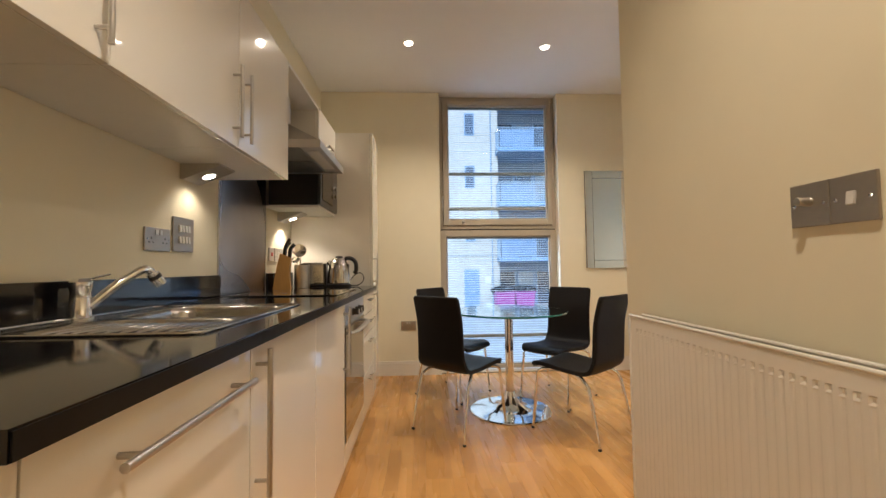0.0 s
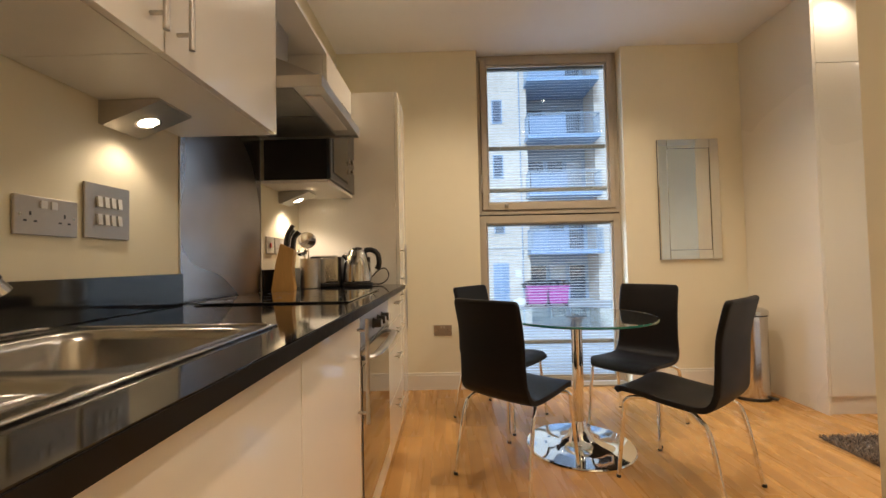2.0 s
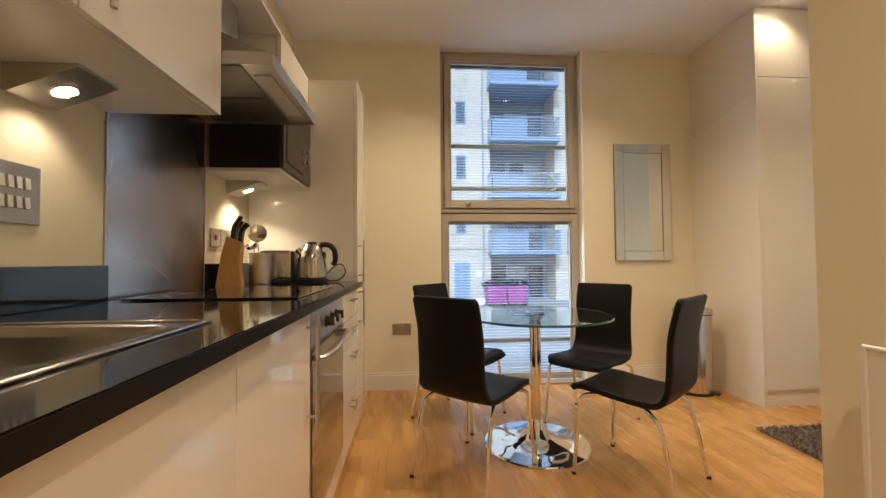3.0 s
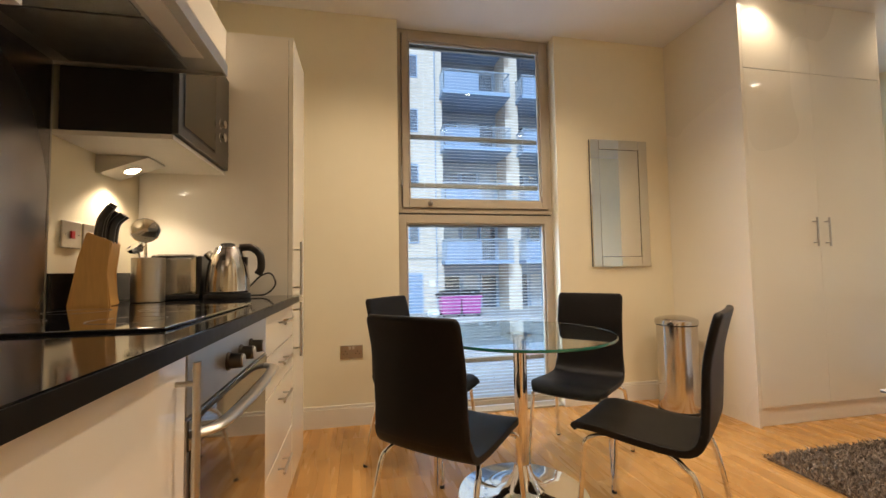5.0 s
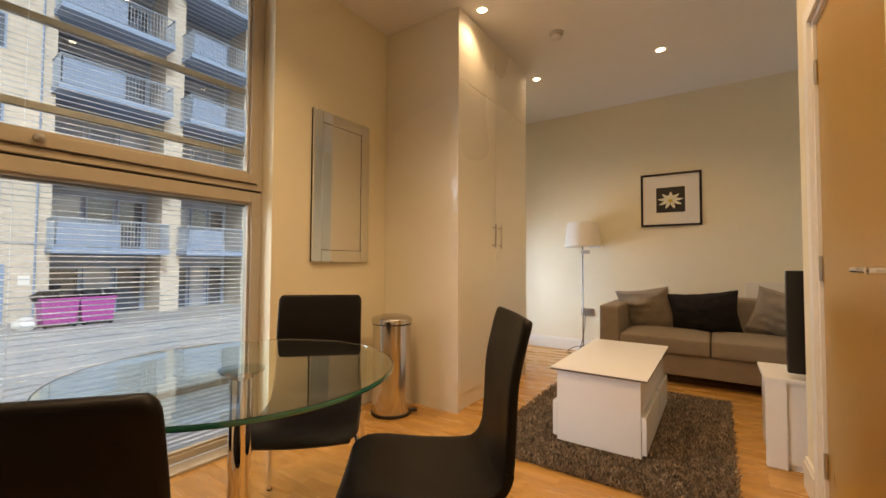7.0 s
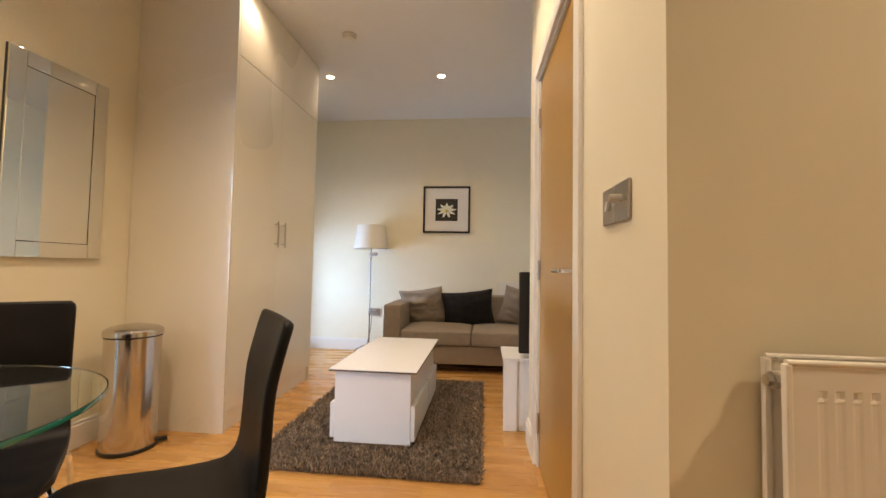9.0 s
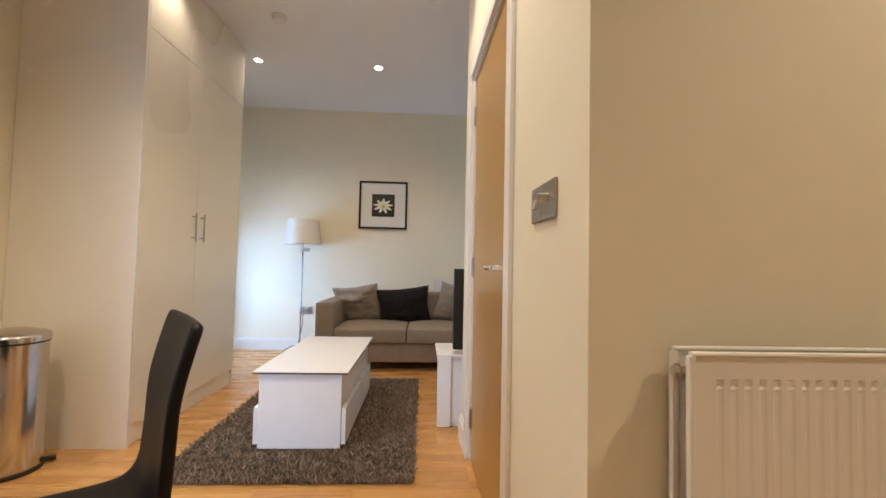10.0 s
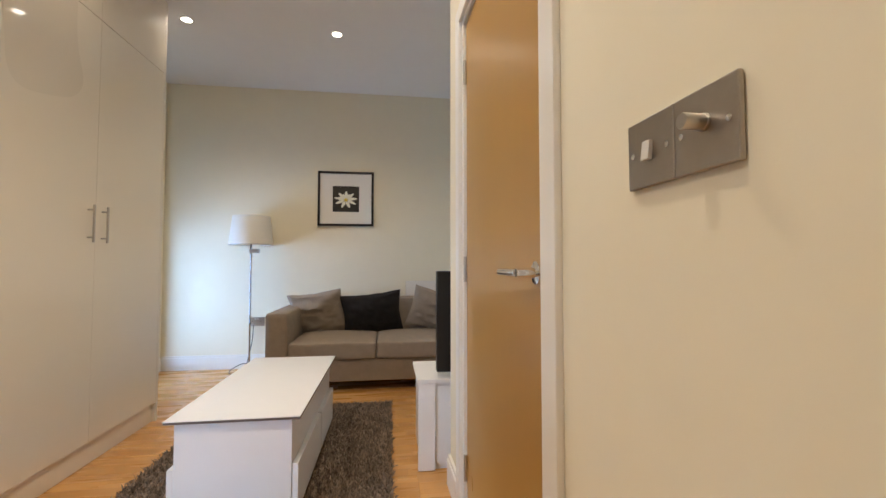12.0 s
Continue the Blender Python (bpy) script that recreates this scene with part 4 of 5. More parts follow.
part("spout", tube(bend([(0.015, 0.01, 0.035), (0.045, 0.055, 0.085), (0.075, 0.11, 0.128), (0.085, 0.135, 0.134), (0.092, 0.152, 0.12)]), 0.0125, 14), M_CHROME, tap, "", True)
n = part("nozzle", tube([(0.090, 0.150, 0.124), (0.096, 0.160, 0.106), (0.103, 0.172, 0.088)], 0.0175, 16), M_CHROME, tap, "", True)
part("nozzle_ring", tube([(0.0925, 0.154, 0.117), (0.096, 0.160, 0.107)], 0.0185, 16), M_BLACK, tap, "black ring", True)
part("lever", tube(bend([(-0.005, 0, 0.10), (0.004, 0.03, 0.112), (0.01, 0.085, 0.122)]), 0.006, 10, ratio=0.6), M_CHROME, tap, "", True)

# ---- hob, oven, hood, microwave ----
hob = thing("hob", pose(0, 0, 0), "black ceramic hob with a thin steel rim in the worktop", "hob")
part("glass", box(-0.665, -0.145, 2.005, 2.585, 0.9135, 0.9185, 0.0015), M_BGLASS, hob)
for x, y, r in ((-0.53, 2.16, 0.09), (-0.28, 2.16, 0.07), (-0.53, 2.43, 0.07), (-0.28, 2.43, 0.10)):
    o = part("cooking_zone", lathe([(r, 0), (r, 0.0003), (r - 0.002, 0.0003), (r - 0.002, 0)], 40, False), M_FILTER, hob, "grey ring")
    o.matrix_basis = pose(x, y, 0.9187)
ov = thing("oven", pose(0, 0, 0), "built-in stainless steel oven with a dark glass door", "oven")
OY0, OY1 = 1.993, 2.587
part("body", box(XW + 0.05, FX - 0.021, OY0, OY1, 0.18, 0.868), M_BLACK, ov)
part("control_panel", box(FX - 0.019, FX + 0.001, OY0, OY1, 0.762, 0.880, 0.0015), M_STEEL, ov, "stainless control panel")
for y in (2.215, 2.31, 2.405):
    o = part("knob", lathe([(0.021, 0), (0.021, 0.004), (0.017, 0.006), (0.0165, 0.03), (0.014, 0.033), (0.0, 0.0335)], 28, False), M_KNOB, ov, "round metal knob with dark reflections in its colour", True)
    o.matrix_basis = pose(FX + 0.001, y, 0.812, 0, 90, 0)
    part("knob_face", lathe([(0.0142, 0.0333), (0.013, 0.0345), (0.0, 0.0347)], 28, False), M_STEEL, o, "steel knob face", True)
dr_ = part("oven_door", box(FX - 0.019, FX + 0.001, OY0, OY1, 0.185, 0.757, 0.002), M_STEEL, ov, "oven door")
part("door_glass", box(FX + 0.0012, FX + 0.004, OY0 + 0.012, OY1 - 0.012, 0.20, 0.70, 0.001), M_OVENG, dr_, "dark oven glass")
part("door_glass", box(FX + 0.0012, FX + 0.004, OY0 + 0.002, OY1 - 0.002, 0.702, 0.755, 0.001), M_OVENG, dr_, "dark glass strip")
bm = tube(bend([(FX + 0.004, OY0 + 0.025, 0.725), (FX + 0.034, OY0 + 0.06, 0.725), (FX + 0.043, OY0 + 0.16, 0.724), (FX + 0.046, (OY0 + OY1) / 2, 0.723), (FX + 0.043, OY1 - 0.16, 0.724), (FX + 0.034, OY1 - 0.06, 0.725), (FX + 0.004, OY1 - 0.025, 0.725)], 5), 0.015, 14, ratio=0.55)
part("oven_handle", bm, M_STEEL, dr_, "steel bar handle", True)
tagged(part("filler_panel", box(FX - 0.019, FX, OY0, OY1, 0.10, 0.183, 0.0015), M_GLOSS), "white gloss filler strip below the oven", "panel")

hd = thing("extractor_hood", pose(0, 0, 0), "stainless steel extractor hood above the black hob", "extractor hood")
HX = -0.232
bm = box(XW + 0.003, HX, 2.024, 2.60, 1.662, 1.668)
box(HX - 0.004, HX + 0.002, 2.022, 2.602, 1.652, 1.692, 0.001, bm=bm)
box(XW + 0.003, HX - 0.004, 2.022, 2.026, 1.652, 1.692, bm=bm)
box(XW + 0.003, HX - 0.004, 2.598, 2.602, 1.652, 1.692, bm=bm)
part("canopy", bm, M_STEEL, hd, "brushed steel canopy")
bm = bmesh.new()
lo = [bm.verts.new(p) for p in ((XW + 0.003, 2.03, 1.692), (HX - 0.006, 2.03, 1.692), (HX - 0.006, 2.594, 1.692), (XW + 0.003, 2.594, 1.692))]
hi = [bm.verts.new(p) for p in ((XW + 0.003, 2.19, 1.86), (-0.50, 2.19, 1.86), (-0.50, 2.43, 1.86), (XW + 0.003, 2.43, 1.86))]
for i in range(4):
    bm.faces.new((lo[i], lo[(i + 1) % 4], hi[(i + 1) % 4], hi[i]))
bm.faces.new(hi)
part("sloped_cover", bm, M_STEEL, hd, "sloping steel cover")
part("chimney", box(XW + 0.003, -0.505, 2.195, 2.425, 1.861, 2.066), M_STEEL, hd, "steel chimney")
for y0 in (2.045, 2.32):
    part("grease_filter", box(-0.66, -0.34, y0, y0 + 0.26, 1.656, 1.6615, 0.001), M_FILTER, hd, "grey mesh filter")
part("lamp_cover", box(-0.325, -0.265, 2.12, 2.50, 1.656, 1.6615, 0.001), M_PLASTIC, hd, "clear lamp strip")

mw = thing("microwave", pose(0, 0, 0), "built-in black and silver microwave under the wall unit", "microwave")
part("casing", box(XW + 0.02, CX - 0.006, 2.604, 3.093, 1.455, 1.856, 0.002), M_BLACK, mw, "black casing")
part("front", box(CX - 0.005, CX + 0.014, 2.606, 3.093, 1.457, 1.855, 0.003), M_MWFRONT, mw, "dark steel front")
part("window_surround", box(CX + 0.0142, CX + 0.0146, 2.632, 2.933, 1.487, 1.833), M_BLACK, mw, "thin dark line round the window")
part("window", box(CX + 0.0149, CX + 0.018, 2.64, 2.925, 1.495, 1.825, 0.001), M_MWWIN, mw, "smoked window")
for z in (1.57, 1.625):
    o = part("knob", lathe([(0.019, 0), (0.019, 0.003), (0.017, 0.005), (0.017, 0.020), (0.015, 0.022), (0.0, 0.0225)], 24, False), M_CHROME, mw, "small silver knob", True)
    o.matrix_basis = pose(CX + 0.014, 2.985, z, 0, 90, 0)

for y, z in ((1.76, 1.485), (2.88, 1.437)):
    u = thing("under_cabinet_light", pose(0, 0, 0), "triangular steel spotlight under the wall unit, switched on", "light", "lights under the wall units")
    bm = bmesh.new()
    sec = [(XW + 0.002, 0.0), (XW + 0.002, -0.062), (XW + 0.012, -0.066), (XW + 0.165, -0.006), (XW + 0.165, 0.0)]
    rings = [[bm.verts.new((px, yy, z + pz)) for px, pz in sec] for yy in (y - 0.065, y + 0.065)]
    for i in range(5):
        bm.faces.new((rings[0][i], rings[0][(i + 1) % 5], rings[1][(i + 1) % 5], rings[1][i]))
    bm.faces.new(rings[0][::-1])
    bm.faces.new(rings[1])
    part("housing", bm, M_STEEL, u, "wedge-shaped steel housing")
    o = part("lamp_face", lathe([(0.026, 0), (0.0, 0.002)], 28, False), M_BULB, u, "glowing lamp")
    o.matrix_basis = pose(XW + 0.085, y, z - 0.0395, 180, -21.4, 0)
    o = part("lamp_ring", lathe([(0.026, -0.001), (0.032, -0.001), (0.032, 0.004), (0.026, 0.004)], 28, False), M_CHROME, u, "", True)
    o.matrix_basis = pose(XW + 0.085, y, z - 0.0385, 180, -21.4, 0)

# ---- on the worktop ----
WZ = 0.913
kb = thing("knife_block", pose(-0.64, 2.69, WZ, 0, 0, 12), "pale wooden knife block with black-handled knives", "knife block")
bm = bmesh.new()
sec = [(-0.055, 0.0), (0.055, 0.0), (0.04, 0.10), (0.055, 0.205), (-0.01, 0.235), (-0.03, 0.15)]
rings = [[bm.verts.new((px + 0.0, yy, pz)) for px, pz in sec] for yy in (-0.045, 0.045)]
for i in range(len(sec)):
    k = (i + 1) % len(sec)
    bm.faces.new((rings[0][i], rings[0][k], rings[1][k], rings[1][i]))
bm.faces.new(rings[0][::-1])
bm.faces.new(rings[1])
bmesh.ops.bevel(bm, geom=bm.edges[:], offset=0.004, segments=2, affect="EDGES")
part("block", bm, M_WOOD, kb)
for i, (dx, dy, ln) in enumerate(((0.0, -0.025, 0.11), (0.0, 0.0, 0.12), (0.0, 0.025, 0.10), (0.03, -0.018, 0.085), (0.03, 0.012, 0.085))):
    part("knife_handle", tube(bend([(0.012 + dx, dy, 0.20), (0.02 + dx, dy, 0.23 + ln * 0.4), (0.045 + dx, dy, 0.21 + ln)], 4), 0.0135, 10, ratio=0.8), M_BLACK, kb, "black handle", True)
ut = thing("utensil_pot", pose(-0.565, 2.86, WZ), "steel pot holding cooking utensils beside the knife block", "utensil pot")
part("pot", lathe([(0.050, 0), (0.052, 0.002), (0.052, 0.16), (0.049, 0.16), (0.049, 0.01), (0.0, 0.009)], 36, False), M_STEEL, ut, "", True)
for i, (dx, dy, top) in enumerate(((-0.04, 0.01, 0.20), (-0.02, 0.02, 0.235), (-0.005, -0.02, 0.20))):
    part("utensil_stem", tube([(dx * 0.3, dy * 0.3, 0.012), (dx, dy, top)], 0.0035, 8), M_CHROME, ut, "steel stem", True)
o = part("skimmer", lathe([(0.0, -0.012), (0.02, -0.009), (0.036, 0.0), (0.038, 0.002), (0.036, 0.003), (0.0, -0.008)], 24, False), M_CHROME, ut, "round perforated skimmer", True)
o.matrix_basis = pose(-0.024, 0.022, 0.262, 78, 10, 20) @ Matrix.Scale(1.25, 4)
o = part("ladle", lathe([(0.0, -0.028), (0.018, -0.025), (0.032, -0.01), (0.035, 0.003), (0.033, 0.003), (0.0, -0.025)], 24, False), M_CHROME, ut, "steel ladle", True)
o.matrix_basis = pose(-0.05, 0.01, 0.205, 30, -30, 0)
to = thing("toaster", pose(-0.525, 2.995, WZ, 0, 0, 6), "stainless steel two-slice toaster with black ends", "toaster")
part("body", box(-0.075, 0.085, -0.065, 0.065, 0.012, 0.175, 0.022, 4), M_POLISH, to, "", True)
part("base", box(-0.085, 0.095, -0.068, 0.068, 0.0, 0.02, 0.006), M_BLACK, to, "black base")
part("end_cap", box(0.083, 0.100, -0.062, 0.062, 0.012, 0.170, 0.012, 3), M_BLACK, to, "black end cap")
for y in (-0.026, 0.026):
    part("slot", box(-0.055, 0.065, y - 0.012, y + 0.012, 0.174, 0.1765), M_BLACK, to, "bread slot")
ke = thing("kettle", pose(-0.336, 2.985, WZ) @ Matrix.Scale(1.1, 4), "stainless steel kettle with a black handle and lead", "kettle")
part("power_base", lathe([(0.078, 0), (0.08, 0.004), (0.078, 0.016), (0.06, 0.02), (0.0, 0.02)], 40, False), M_BLACK, ke, "black power base", True)
part("body", lathe([(0.070, 0.021), (0.074, 0.026), (0.073, 0.06), (0.067, 0.115), (0.056, 0.155), (0.046, 0.175), (0.042, 0.18)], 48, False), M_POLISH, ke, "", True)
part("lid", lathe([(0.043, 0.18), (0.040, 0.186), (0.020, 0.193), (0.008, 0.195), (0.0, 0.195)], 36, False), M_POLISH, ke, "", True)
part("lid_cap", lathe([(0.026, 0.1915), (0.024, 0.199), (0.010, 0.203), (0.0, 0.2035)], 28, False), M_BLACK, ke, "black lid cap", True)
part("water_gauge", box(0.048, 0.0665, -0.01, 0.01, 0.06, 0.15, 0.002), M_BLACK, ke, "dark water gauge")
part("handle", tube(bend([(0.035, 0.012, 0.185), (0.075, 0.018, 0.186), (0.105, 0.02, 0.16), (0.110, 0.02, 0.11), (0.098, 0.02, 0.085)]), 0.0105, 12, ratio=1.3), M_BLACK, ke, "black handle", True)
part("spout", tube([(-0.045, 0, 0.135), (-0.070, 0, 0.165)], 0.015, 12), M_POLISH, ke, "", True)
tagged(part("kettle_lead", tube(bend([(-0.26, 3.02, WZ + 0.006), (-0.20, 3.03, WZ + 0.010), (-0.165, 3.04, WZ + 0.05), (-0.185, 3.05, WZ + 0.095), (-0.23, 3.06, WZ + 0.085), (-0.31, 3.08, WZ + 0.02), (-0.45, 3.085, WZ + 0.006)]), 0.0035, 8), M_CABLE, None, "", True), "black kettle lead looping up beside the kettle", "cable")

# ---- bin ----
bi = thing("pedal_bin", pose(2.385, 3.72, 0.001), "polished steel pedal bin beside the wardrobe", "bin")
part("base_ring", lathe([(0.134, 0), (0.136, 0.004), (0.136, 0.018), (0.130, 0.022), (0.0, 0.022)], 48, False), M_BLACK, bi, "black base ring", True)
part("body", lathe([(0.130, 0.022), (0.130, 0.600)], 56), M_BIN, bi, "", True)
part("lid", lathe([(0.132, 0.603), (0.138, 0.607), (0.138, 0.630), (0.133, 0.640), (0.115, 0.650), (0.07, 0.661), (0.0, 0.665)], 56, False), M_BIN, bi, "", True)
part("lid_band", lathe([(0.1315, 0.598), (0.1335, 0.599), (0.1335, 0.602), (0.1315, 0.603)], 48, False), M_BLACK, bi, "black band", True)
o = part("pedal", box(-0.022, 0.022, -0.175, -0.125, 0.012, 0.022, 0.004), M_BLACK, bi, "black pedal")
o.matrix_basis = pose(0, 0, 0, 0, 0, 40)

part("pedal_arm", box(-0.006, 0.006, -0.15, -0.125, 0.004, 0.016, 0.002), M_SATIN, bi, "steel pedal arm").matrix_basis = pose(0, 0, 0, 0, 0, 40)
part("hinge", box(-0.03, 0.03, 0.13, 0.152, 0.585, 0.625, 0.004), M_BLACK, bi, "black lid hinge")
# ---- floor lamp ----
fl = thing("floor_lamp", pose(4.93, 3.13, 0.001), "chrome floor lamp with an off-white cloth drum shade", "floor lamp")
part("base", lathe([(0.125, 0), (0.125, 0.01), (0.11, 0.016), (0.02, 0.024), (0.0, 0.025)], 36, False), M_CHROME, fl, "", True)
part("pole", lathe([(0.008, 0.02), (0.008, 0.45), (0.011, 0.455), (0.011, 0.47), (0.008, 0.475), (0.008, 1.08), (0.012, 1.085), (0.012, 1.11), (0.008, 1.115), (0.008, 1.40)], 16), M_POLE, fl, "", True)
part("joint", box(-0.02, 0.02, -0.075, 0.012, 1.125, 1.165, 0.005), M_SATIN, fl, "steel joint")
part("shade", lathe([(0.195, 1.205), (0.165, 1.475), (0.162, 1.475), (0.192, 1.205)], 48, False), M_SHADE, fl, "off-white cloth shade", True)
part("shade_ring", lathe([(0.196, 1.202), (0.1965, 1.208), (0.193, 1.208), (0.192, 1.202)], 48, False), M_SATIN, fl, "", True)
for a in (0, 120, 240):
    part("spider_arm", tube([(0, 0, 1.39), (0.164 * math.cos(radians(a)), 0.164 * math.sin(radians(a)), 1.46)], 0.002, 6), M_SATIN, fl)
tagged(part("lamp_cable", tube(bend([(4.90, 3.10, 0.03), (4.84, 3.17, 0.008), (4.80, 3.25, 0.03), (4.87, 3.27, 0.05), (4.93, 3.18, 0.09), (4.97, 3.10, 0.05), (4.90, 3.12, 0.11), (4.95, 3.20, 0.03), (5.04, 3.20, 0.02), (5.09, 3.16, 0.25), (5.10, 3.15, 0.42)]), 0.004, 8), M_CABLE, None, "", True), "black lamp cable lying on the floor by the wall", "cable")

sd = thing("smoke_detector", pose(3.313, 2.882, CEIL), "round off-white smoke detector on the ceiling", "smoke detector")
part("base", lathe([(0.055, 0), (0.055, -0.012), (0.05, -0.014)], 36), M_PLASTIC, sd, "", True)
part("cover", lathe([(0.048, -0.0142), (0.045, -0.035), (0.03, -0.042), (0.0, -0.043)], 36, False), M_PLASTIC, sd, "", True)

# ---- window fittings ----
part("window_handle", tube(bend([(WX0 + 0.03, YN + 0.095, 1.62), (WX0 + 0.03, YN + 0.065, 1.64), (WX0 + 0.03, YN + 0.06, 1.70), (WX0 + 0.03, YN + 0.062, 1.76)]), 0.007, 8), M_SATIN, win, "satin steel handle", True)
part("window_latch", lathe([(0.02, 0), (0.018, 0.012), (0.006, 0.022), (0.0, 0.023)], 20, False), M_SATIN, win, "round latch", True).matrix_basis = pose(0.69, YN + 0.085, 1.50, 90, 0, 0)
structure("window_sill", box(WX0 + 0.002, WX1 - 0.002, YN + 0.002, YN + 0.10, 0.0, 0.014, 0.002), M_FRAME)

# ---- rug ----
RX0, RX1, RYA, RYB = 2.25, 3.90, 1.81, 3.0
rug = tagged(new("rug"), "grey-brown shag rug under the white coffee table", "rug")
part("backing", box(RX0 + 0.01, RX1 - 0.01, RYA + 0.01, RYB - 0.01, 0.002, 0.010, 0.002), M_RUG, rug)
rng = np.random.default_rng(3)
N_TUFT = 42000
px, py = rng.uniform(RX0, RX1, N_TUFT), rng.uniform(RYA, RYB, N_TUFT)
ang, lean, hgt = rng.uniform(0, 2 * np.pi, N_TUFT), rng.normal(0, 0.009, (N_TUFT, 2)), rng.uniform(0.012, 0.030, N_TUFT)
wd = 0.0032
V_ = np.zeros((N_TUFT, 4, 3))
dx, dy = np.cos(ang) * wd, np.sin(ang) * wd
V_[:, 0] = np.stack([px - dx, py - dy, np.full(N_TUFT, 0.008)], 1)
V_[:, 1] = np.stack([px + dx, py + dy, np.full(N_TUFT, 0.008)], 1)
V_[:, 2] = np.stack([px + dx + lean[:, 0], py + dy + lean[:, 1], 0.008 + hgt * 0.8], 1)
V_[:, 3] = np.stack([px - dx * 0.4 + lean[:, 0] * 1.5, py - dy * 0.4 + lean[:, 1] * 1.5, 0.008 + hgt], 1)
me = bpy.data.meshes.new("pile")
me.from_pydata(V_.reshape(-1, 3).tolist(), [], np.arange(N_TUFT * 4).reshape(-1, 4).tolist())
me.materials.append(M_PILE)
pile = new("shag_surface", me)
pile.parent = rug
tagged(pile, kind="stuff")

# ---- floor ----
k = 0
meshes = {}
x = XW
while x < XE + 0.1:
    y = YB - (k * 0.53) % 1.2
    while y < YN:
        y0, y1 = max(y, YB), min(y + 1.2, YN + 0.1)
        if y1 - y0 > 0.02:
            key = round(y1 - y0, 3)
            if key not in meshes:
                bm = box(0.0003, 0.1997, 0.0003, y1 - y0 - 0.0003, -0.015, 0.0)
                me = bpy.data.meshes.new("floor_board")
                bm.to_mesh(me)
                bm.free()
                me.materials.append(M_OAK)
                meshes[key] = me
            o = new("floor_board", meshes[key])
            o.matrix_basis = pose(x, y0, 0)
            o["kind"] = "structure"
        y += 1.2
    x += 0.2
    k += 1

# ---- outside ----
G, FY = -1.28, 22.0
structure("ground", box(-120, 130, YN + 0.3, 190, G - 0.2, G), M_TARMAC)
structure("pavement", box(-40, 50, 18.6, FY + 2, G, G + 0.12, 0.02), M_PAVE)


def facade():
    f = tagged(new("apartment_block"), "long buff-brick apartment block with recessed bays and metal balconies", "building", kind="structure")
    bays = ((-12.0, -8.5), (-7.8, -5.0), (4.45, 8.0), (8.75, 11.6), (19.0, 22.5), (23.3, 26.0))
    top = 24.0
    edges = [-30.0] + [e for b in bays for e in b] + [42.0]
    for a, b in zip(edges[::2], edges[1::2]):
        part("brick_wall", box(a, b, FY, FY + 3, G, top), M_BRICK, f, "buff brick wall")
    for a, b in bays:
        part("bay_wall", box(a, b, FY + 1.6, FY + 3, G, top), M_RECESS, f, "dark rendered bay wall")
        lvl = 1.35
        for k in range(-1, 7):
            z = lvl + k * 2.93
            w_ = b - a
            for i in range(3):
                x0 = a + 0.25 + i * (w_ - 0.3) / 3
                wn = part("window", frame_rect(x0, x0 + (w_ - 0.3) / 3 - 0.1, z + 0.15, z + 2.35, 0.07, FY + 1.5, FY + 1.58), M_EXTMETAL, f, "glazed balcony door frame")
                part("pane", box(x0 + 0.07, x0 + (w_ - 0.3) / 3 - 0.17, FY + 1.53, FY + 1.55, z + 0.22, z + 2.28), M_DARKPANE if (i + k) % 3 else M_CURTAIN, wn, "reflecting pane")
            if k < 0:
                continue
            bal = part("balcony", box(a - 0.15, b - 0.05, FY - 1.0, FY + 1.5, z - 0.05, z + 0.16, 0.01), M_EXTMETAL, f, "blue-grey balcony floor")
            rail = tube([(a - 0.12, FY - 0.97, z + 1.2), (b - 0.08, FY - 0.97, z + 1.2)], 0.03, 6)
            tube([(a - 0.12, FY - 0.97, z + 1.2), (a - 0.12, FY, z + 1.2)], 0.03, 6, bm=rail)
            tube([(b - 0.08, FY - 0.97, z + 1.2), (b - 0.08, FY, z + 1.2)], 0.03, 6, bm=rail)
            part("handrail", rail, M_RAILM, bal, "pale metal handrail")
            n = int((b - a) / 0.11)
            bm = bmesh.new()
            for i in range(n + 1):
                x = a - 0.12 + i * (b - a + 0.04) / n
                box(x - 0.01, x + 0.01, FY - 0.98, FY - 0.96, z + 0.16, z + 1.2, bm=bm)
            for i in range(9):
                for x in (a - 0.12, b - 0.08):
                    box(x - 0.01, x + 0.01, FY - 0.95 + i * 0.11, FY - 0.93 + i * 0.11, z + 0.16, z + 1.2, bm=bm)
            tagged(part("balusters", bm, M_RAILM, bal, "pale metal balusters"), kind="stuff")
            part("balcony_panel", box(a - 0.05, (a + b) / 2, FY - 0.95, FY - 0.94, z + 0.2, z + 1.1), M_FROST, bal, "pale translucent balcony panel")
    for k in range(-1, 6):
        z = 2.42 + k * 2.93
        for x in (2.60, -0.6, -3.4, 13.2, 16.2):
            if k < 0:
                continue
            wn = part("window", frame_rect(x, x + 0.55, z, z + 1.25, 0.06, FY - 0.03, FY + 0.05), M_EXTMETAL, f, "blue-grey window frame")
            part("pane", box(x + 0.06, x + 0.49, FY - 0.012, FY - 0.004, z + 0.06, z + 1.19), M_DARKPANE, wn, "dark reflecting pane")
    for z in (1.62,):
        part("string_course", box(-30, 4.3, FY - 0.05, FY - 0.002, z, z + 0.08), M_PAVE, f, "pale string course")
    part("parapet", box(-30, 42, FY - 0.1, FY + 3, top, top + 0.3), M_PAVE, f)
    part("downpipe", tube([(4.05, FY - 0.07, G + 0.1), (4.05, FY - 0.07, top)], 0.03, 8), M_EXTMETAL, f, "grey downpipe")
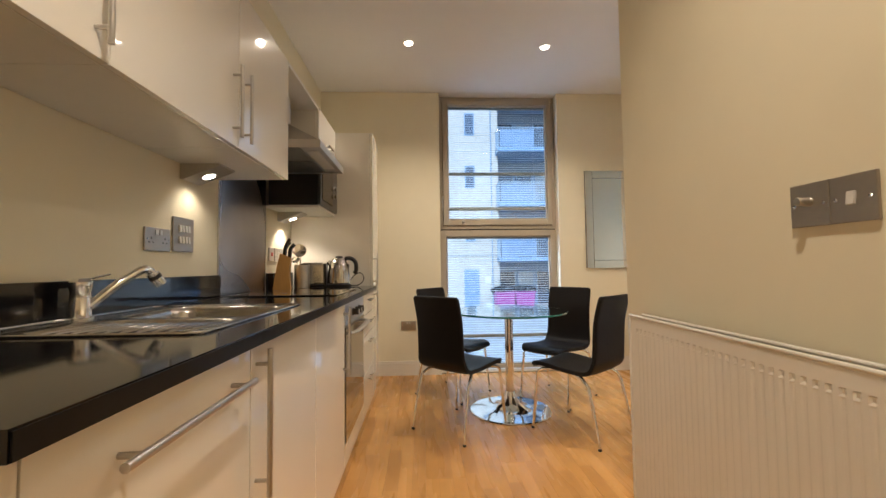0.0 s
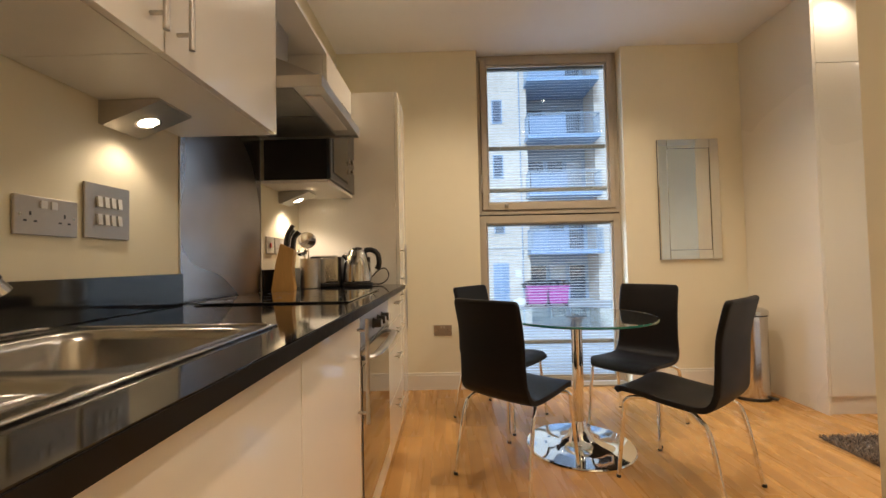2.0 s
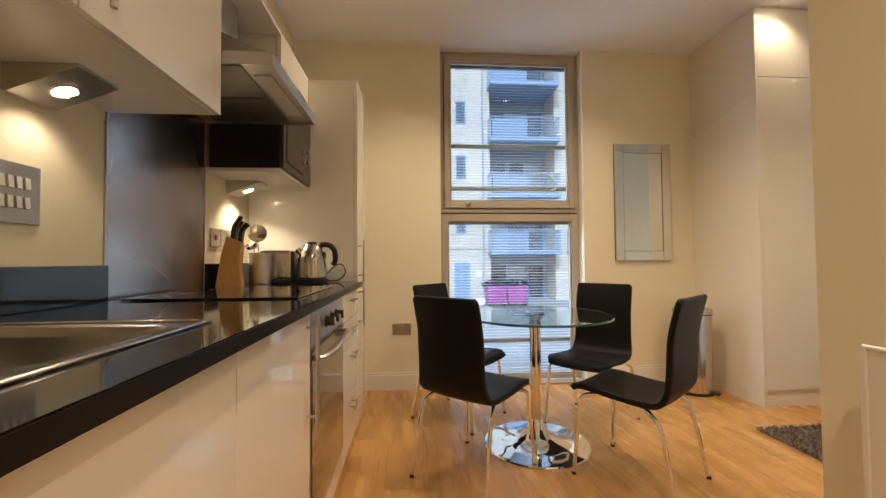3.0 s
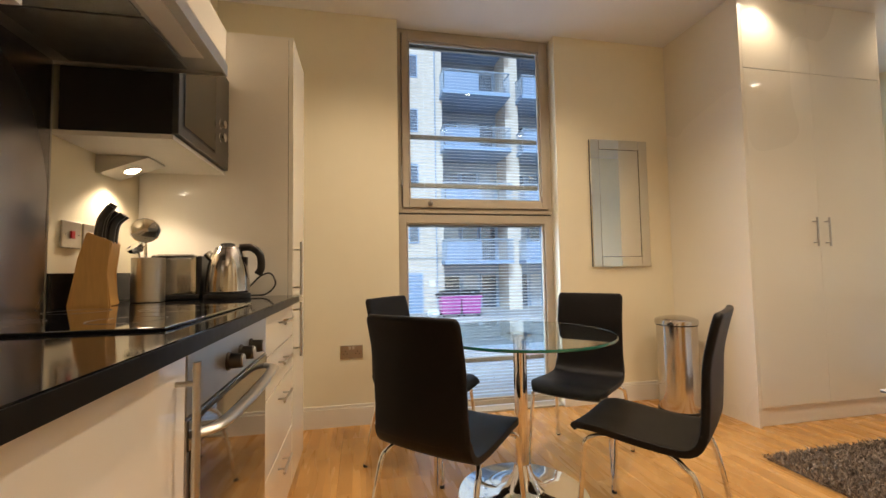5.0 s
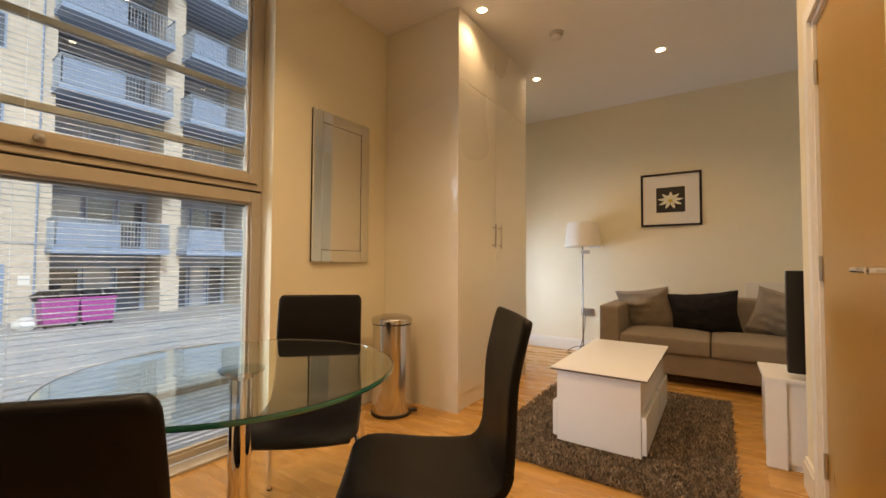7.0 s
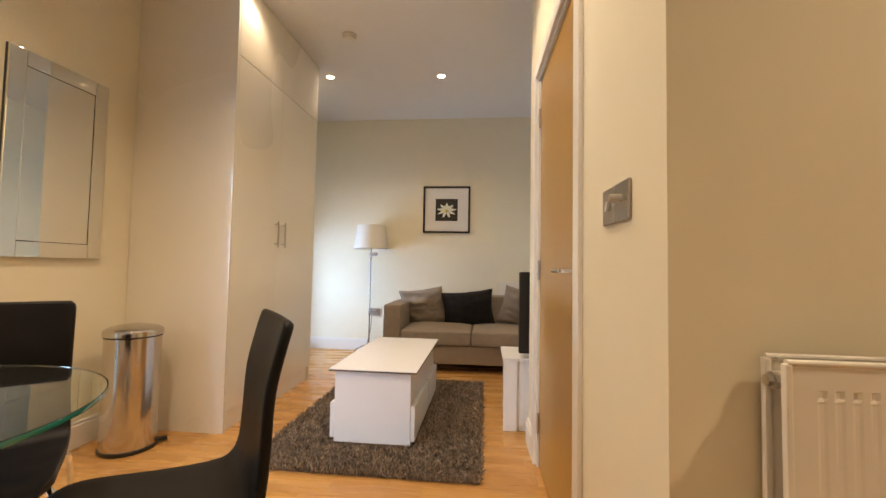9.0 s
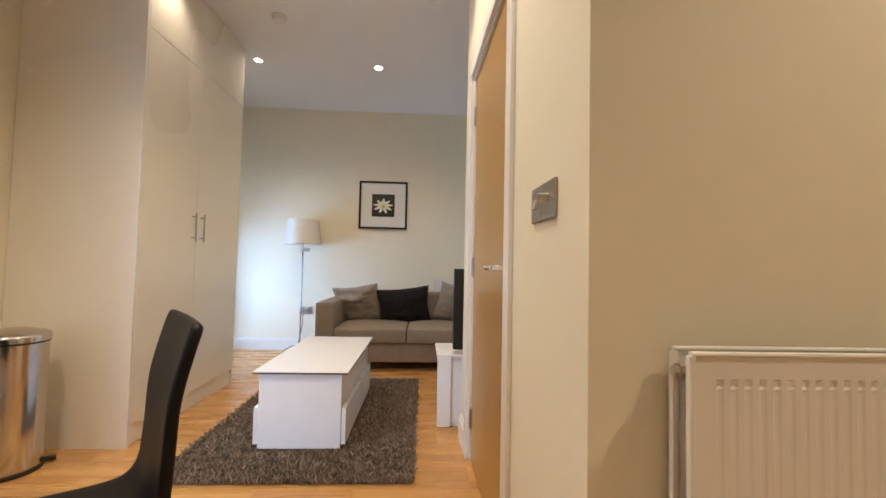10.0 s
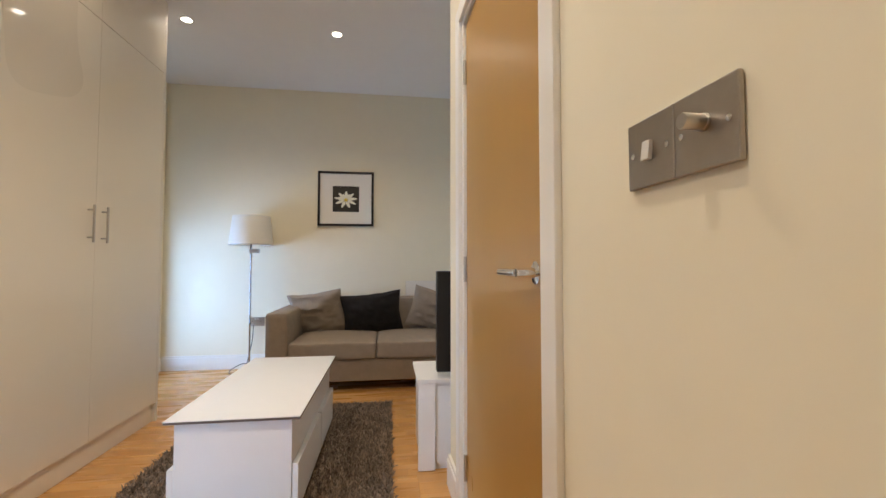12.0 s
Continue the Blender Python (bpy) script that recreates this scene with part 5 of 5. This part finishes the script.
    sd_ = part("service_door", box(2.50, 3.32, FY - 0.04, FY - 0.002, G + 0.12, 0.90), M_EXTMETAL, f, "blue louvred service door")
    for i in range(16):
        part("louvre", box(2.58, 3.24, FY - 0.06, FY - 0.041, G + 0.25 + i * 0.125, G + 0.30 + i * 0.125), M_EXTMETAL, sd_, "louvre")
    part("notice_sign", box(3.65, 3.95, FY - 0.03, FY - 0.002, 0.15, 0.50), M_PLASTIC, f, "small white notice")
    return f


facade()


def wheelie(m):
    b = thing("wheeled_bin", m, "magenta four-wheeled refuse bin with full black bags on top", "refuse bin", "magenta bins in the street")
    bm = box(-0.6, 0.6, -0.45, 0.45, 0.16, 1.15, 0.05, 2)
    for v in bm.verts:
        k = 0.86 + 0.14 * (v.co.z - 0.16)
        v.co.x *= k
        v.co.y *= k
    part("body", bm, M_PINK, b, "magenta plastic body")
    part("rim", box(-0.64, 0.64, -0.49, 0.49, 1.12, 1.20, 0.02), M_PINK, b, "magenta rim")
    for x in (-0.5, -0.25, 0.0, 0.25, 0.5):
        part("rib", box(x - 0.02, x + 0.02, -0.47, -0.42, 0.25, 1.12, 0.005), M_PINK, b, "")
    for x in (-0.45, 0.45):
        for y in (-0.33, 0.33):
            o = part("wheel", lathe([(0.08, -0.025), (0.08, 0.025)], 16), M_BLACK, b, "black wheel")
            o.matrix_basis = pose(x, y, 0.08, 90, 0, 0)
    for i in range(5):
        bg = bmesh.new()
        bmesh.ops.create_icosphere(bg, subdivisions=3, radius=0.36)
        for v in bg.verts:
            v.co *= 1 + 0.25 * noise.noise(v.co * 5 + Vector((i * 3, m.translation.x, 0)))
            v.co.z = v.co.z * 0.6
        o = part("rubbish_bag", bg, M_BLACK, b, "black rubbish bag", True)
        o.matrix_basis = pose(-0.45 + i * 0.22, 0.1 * (-1) ** i, 1.27 + 0.07 * (i % 2))
    return b


wheelie(pose(4.27, 20.0, G + 0.121, 0, 0, 3) @ Matrix.Scale(0.8, 4))
wheelie(pose(5.28, 20.0, G + 0.121, 0, 0, -4) @ Matrix.Scale(0.8, 4))
bg = bmesh.new()
bmesh.ops.create_icosphere(bg, subdivisions=3, radius=0.3)
for v in bg.verts:
    v.co *= 1 + 0.2 * noise.noise(v.co * 6)
    v.co.z *= 0.75
tagged(part("rubbish_bag", bg, M_PLASTIC, None, "", True), "white rubbish bag beside the magenta bins", "rubbish bag").matrix_basis = pose(3.50, 19.9, G + 0.30)
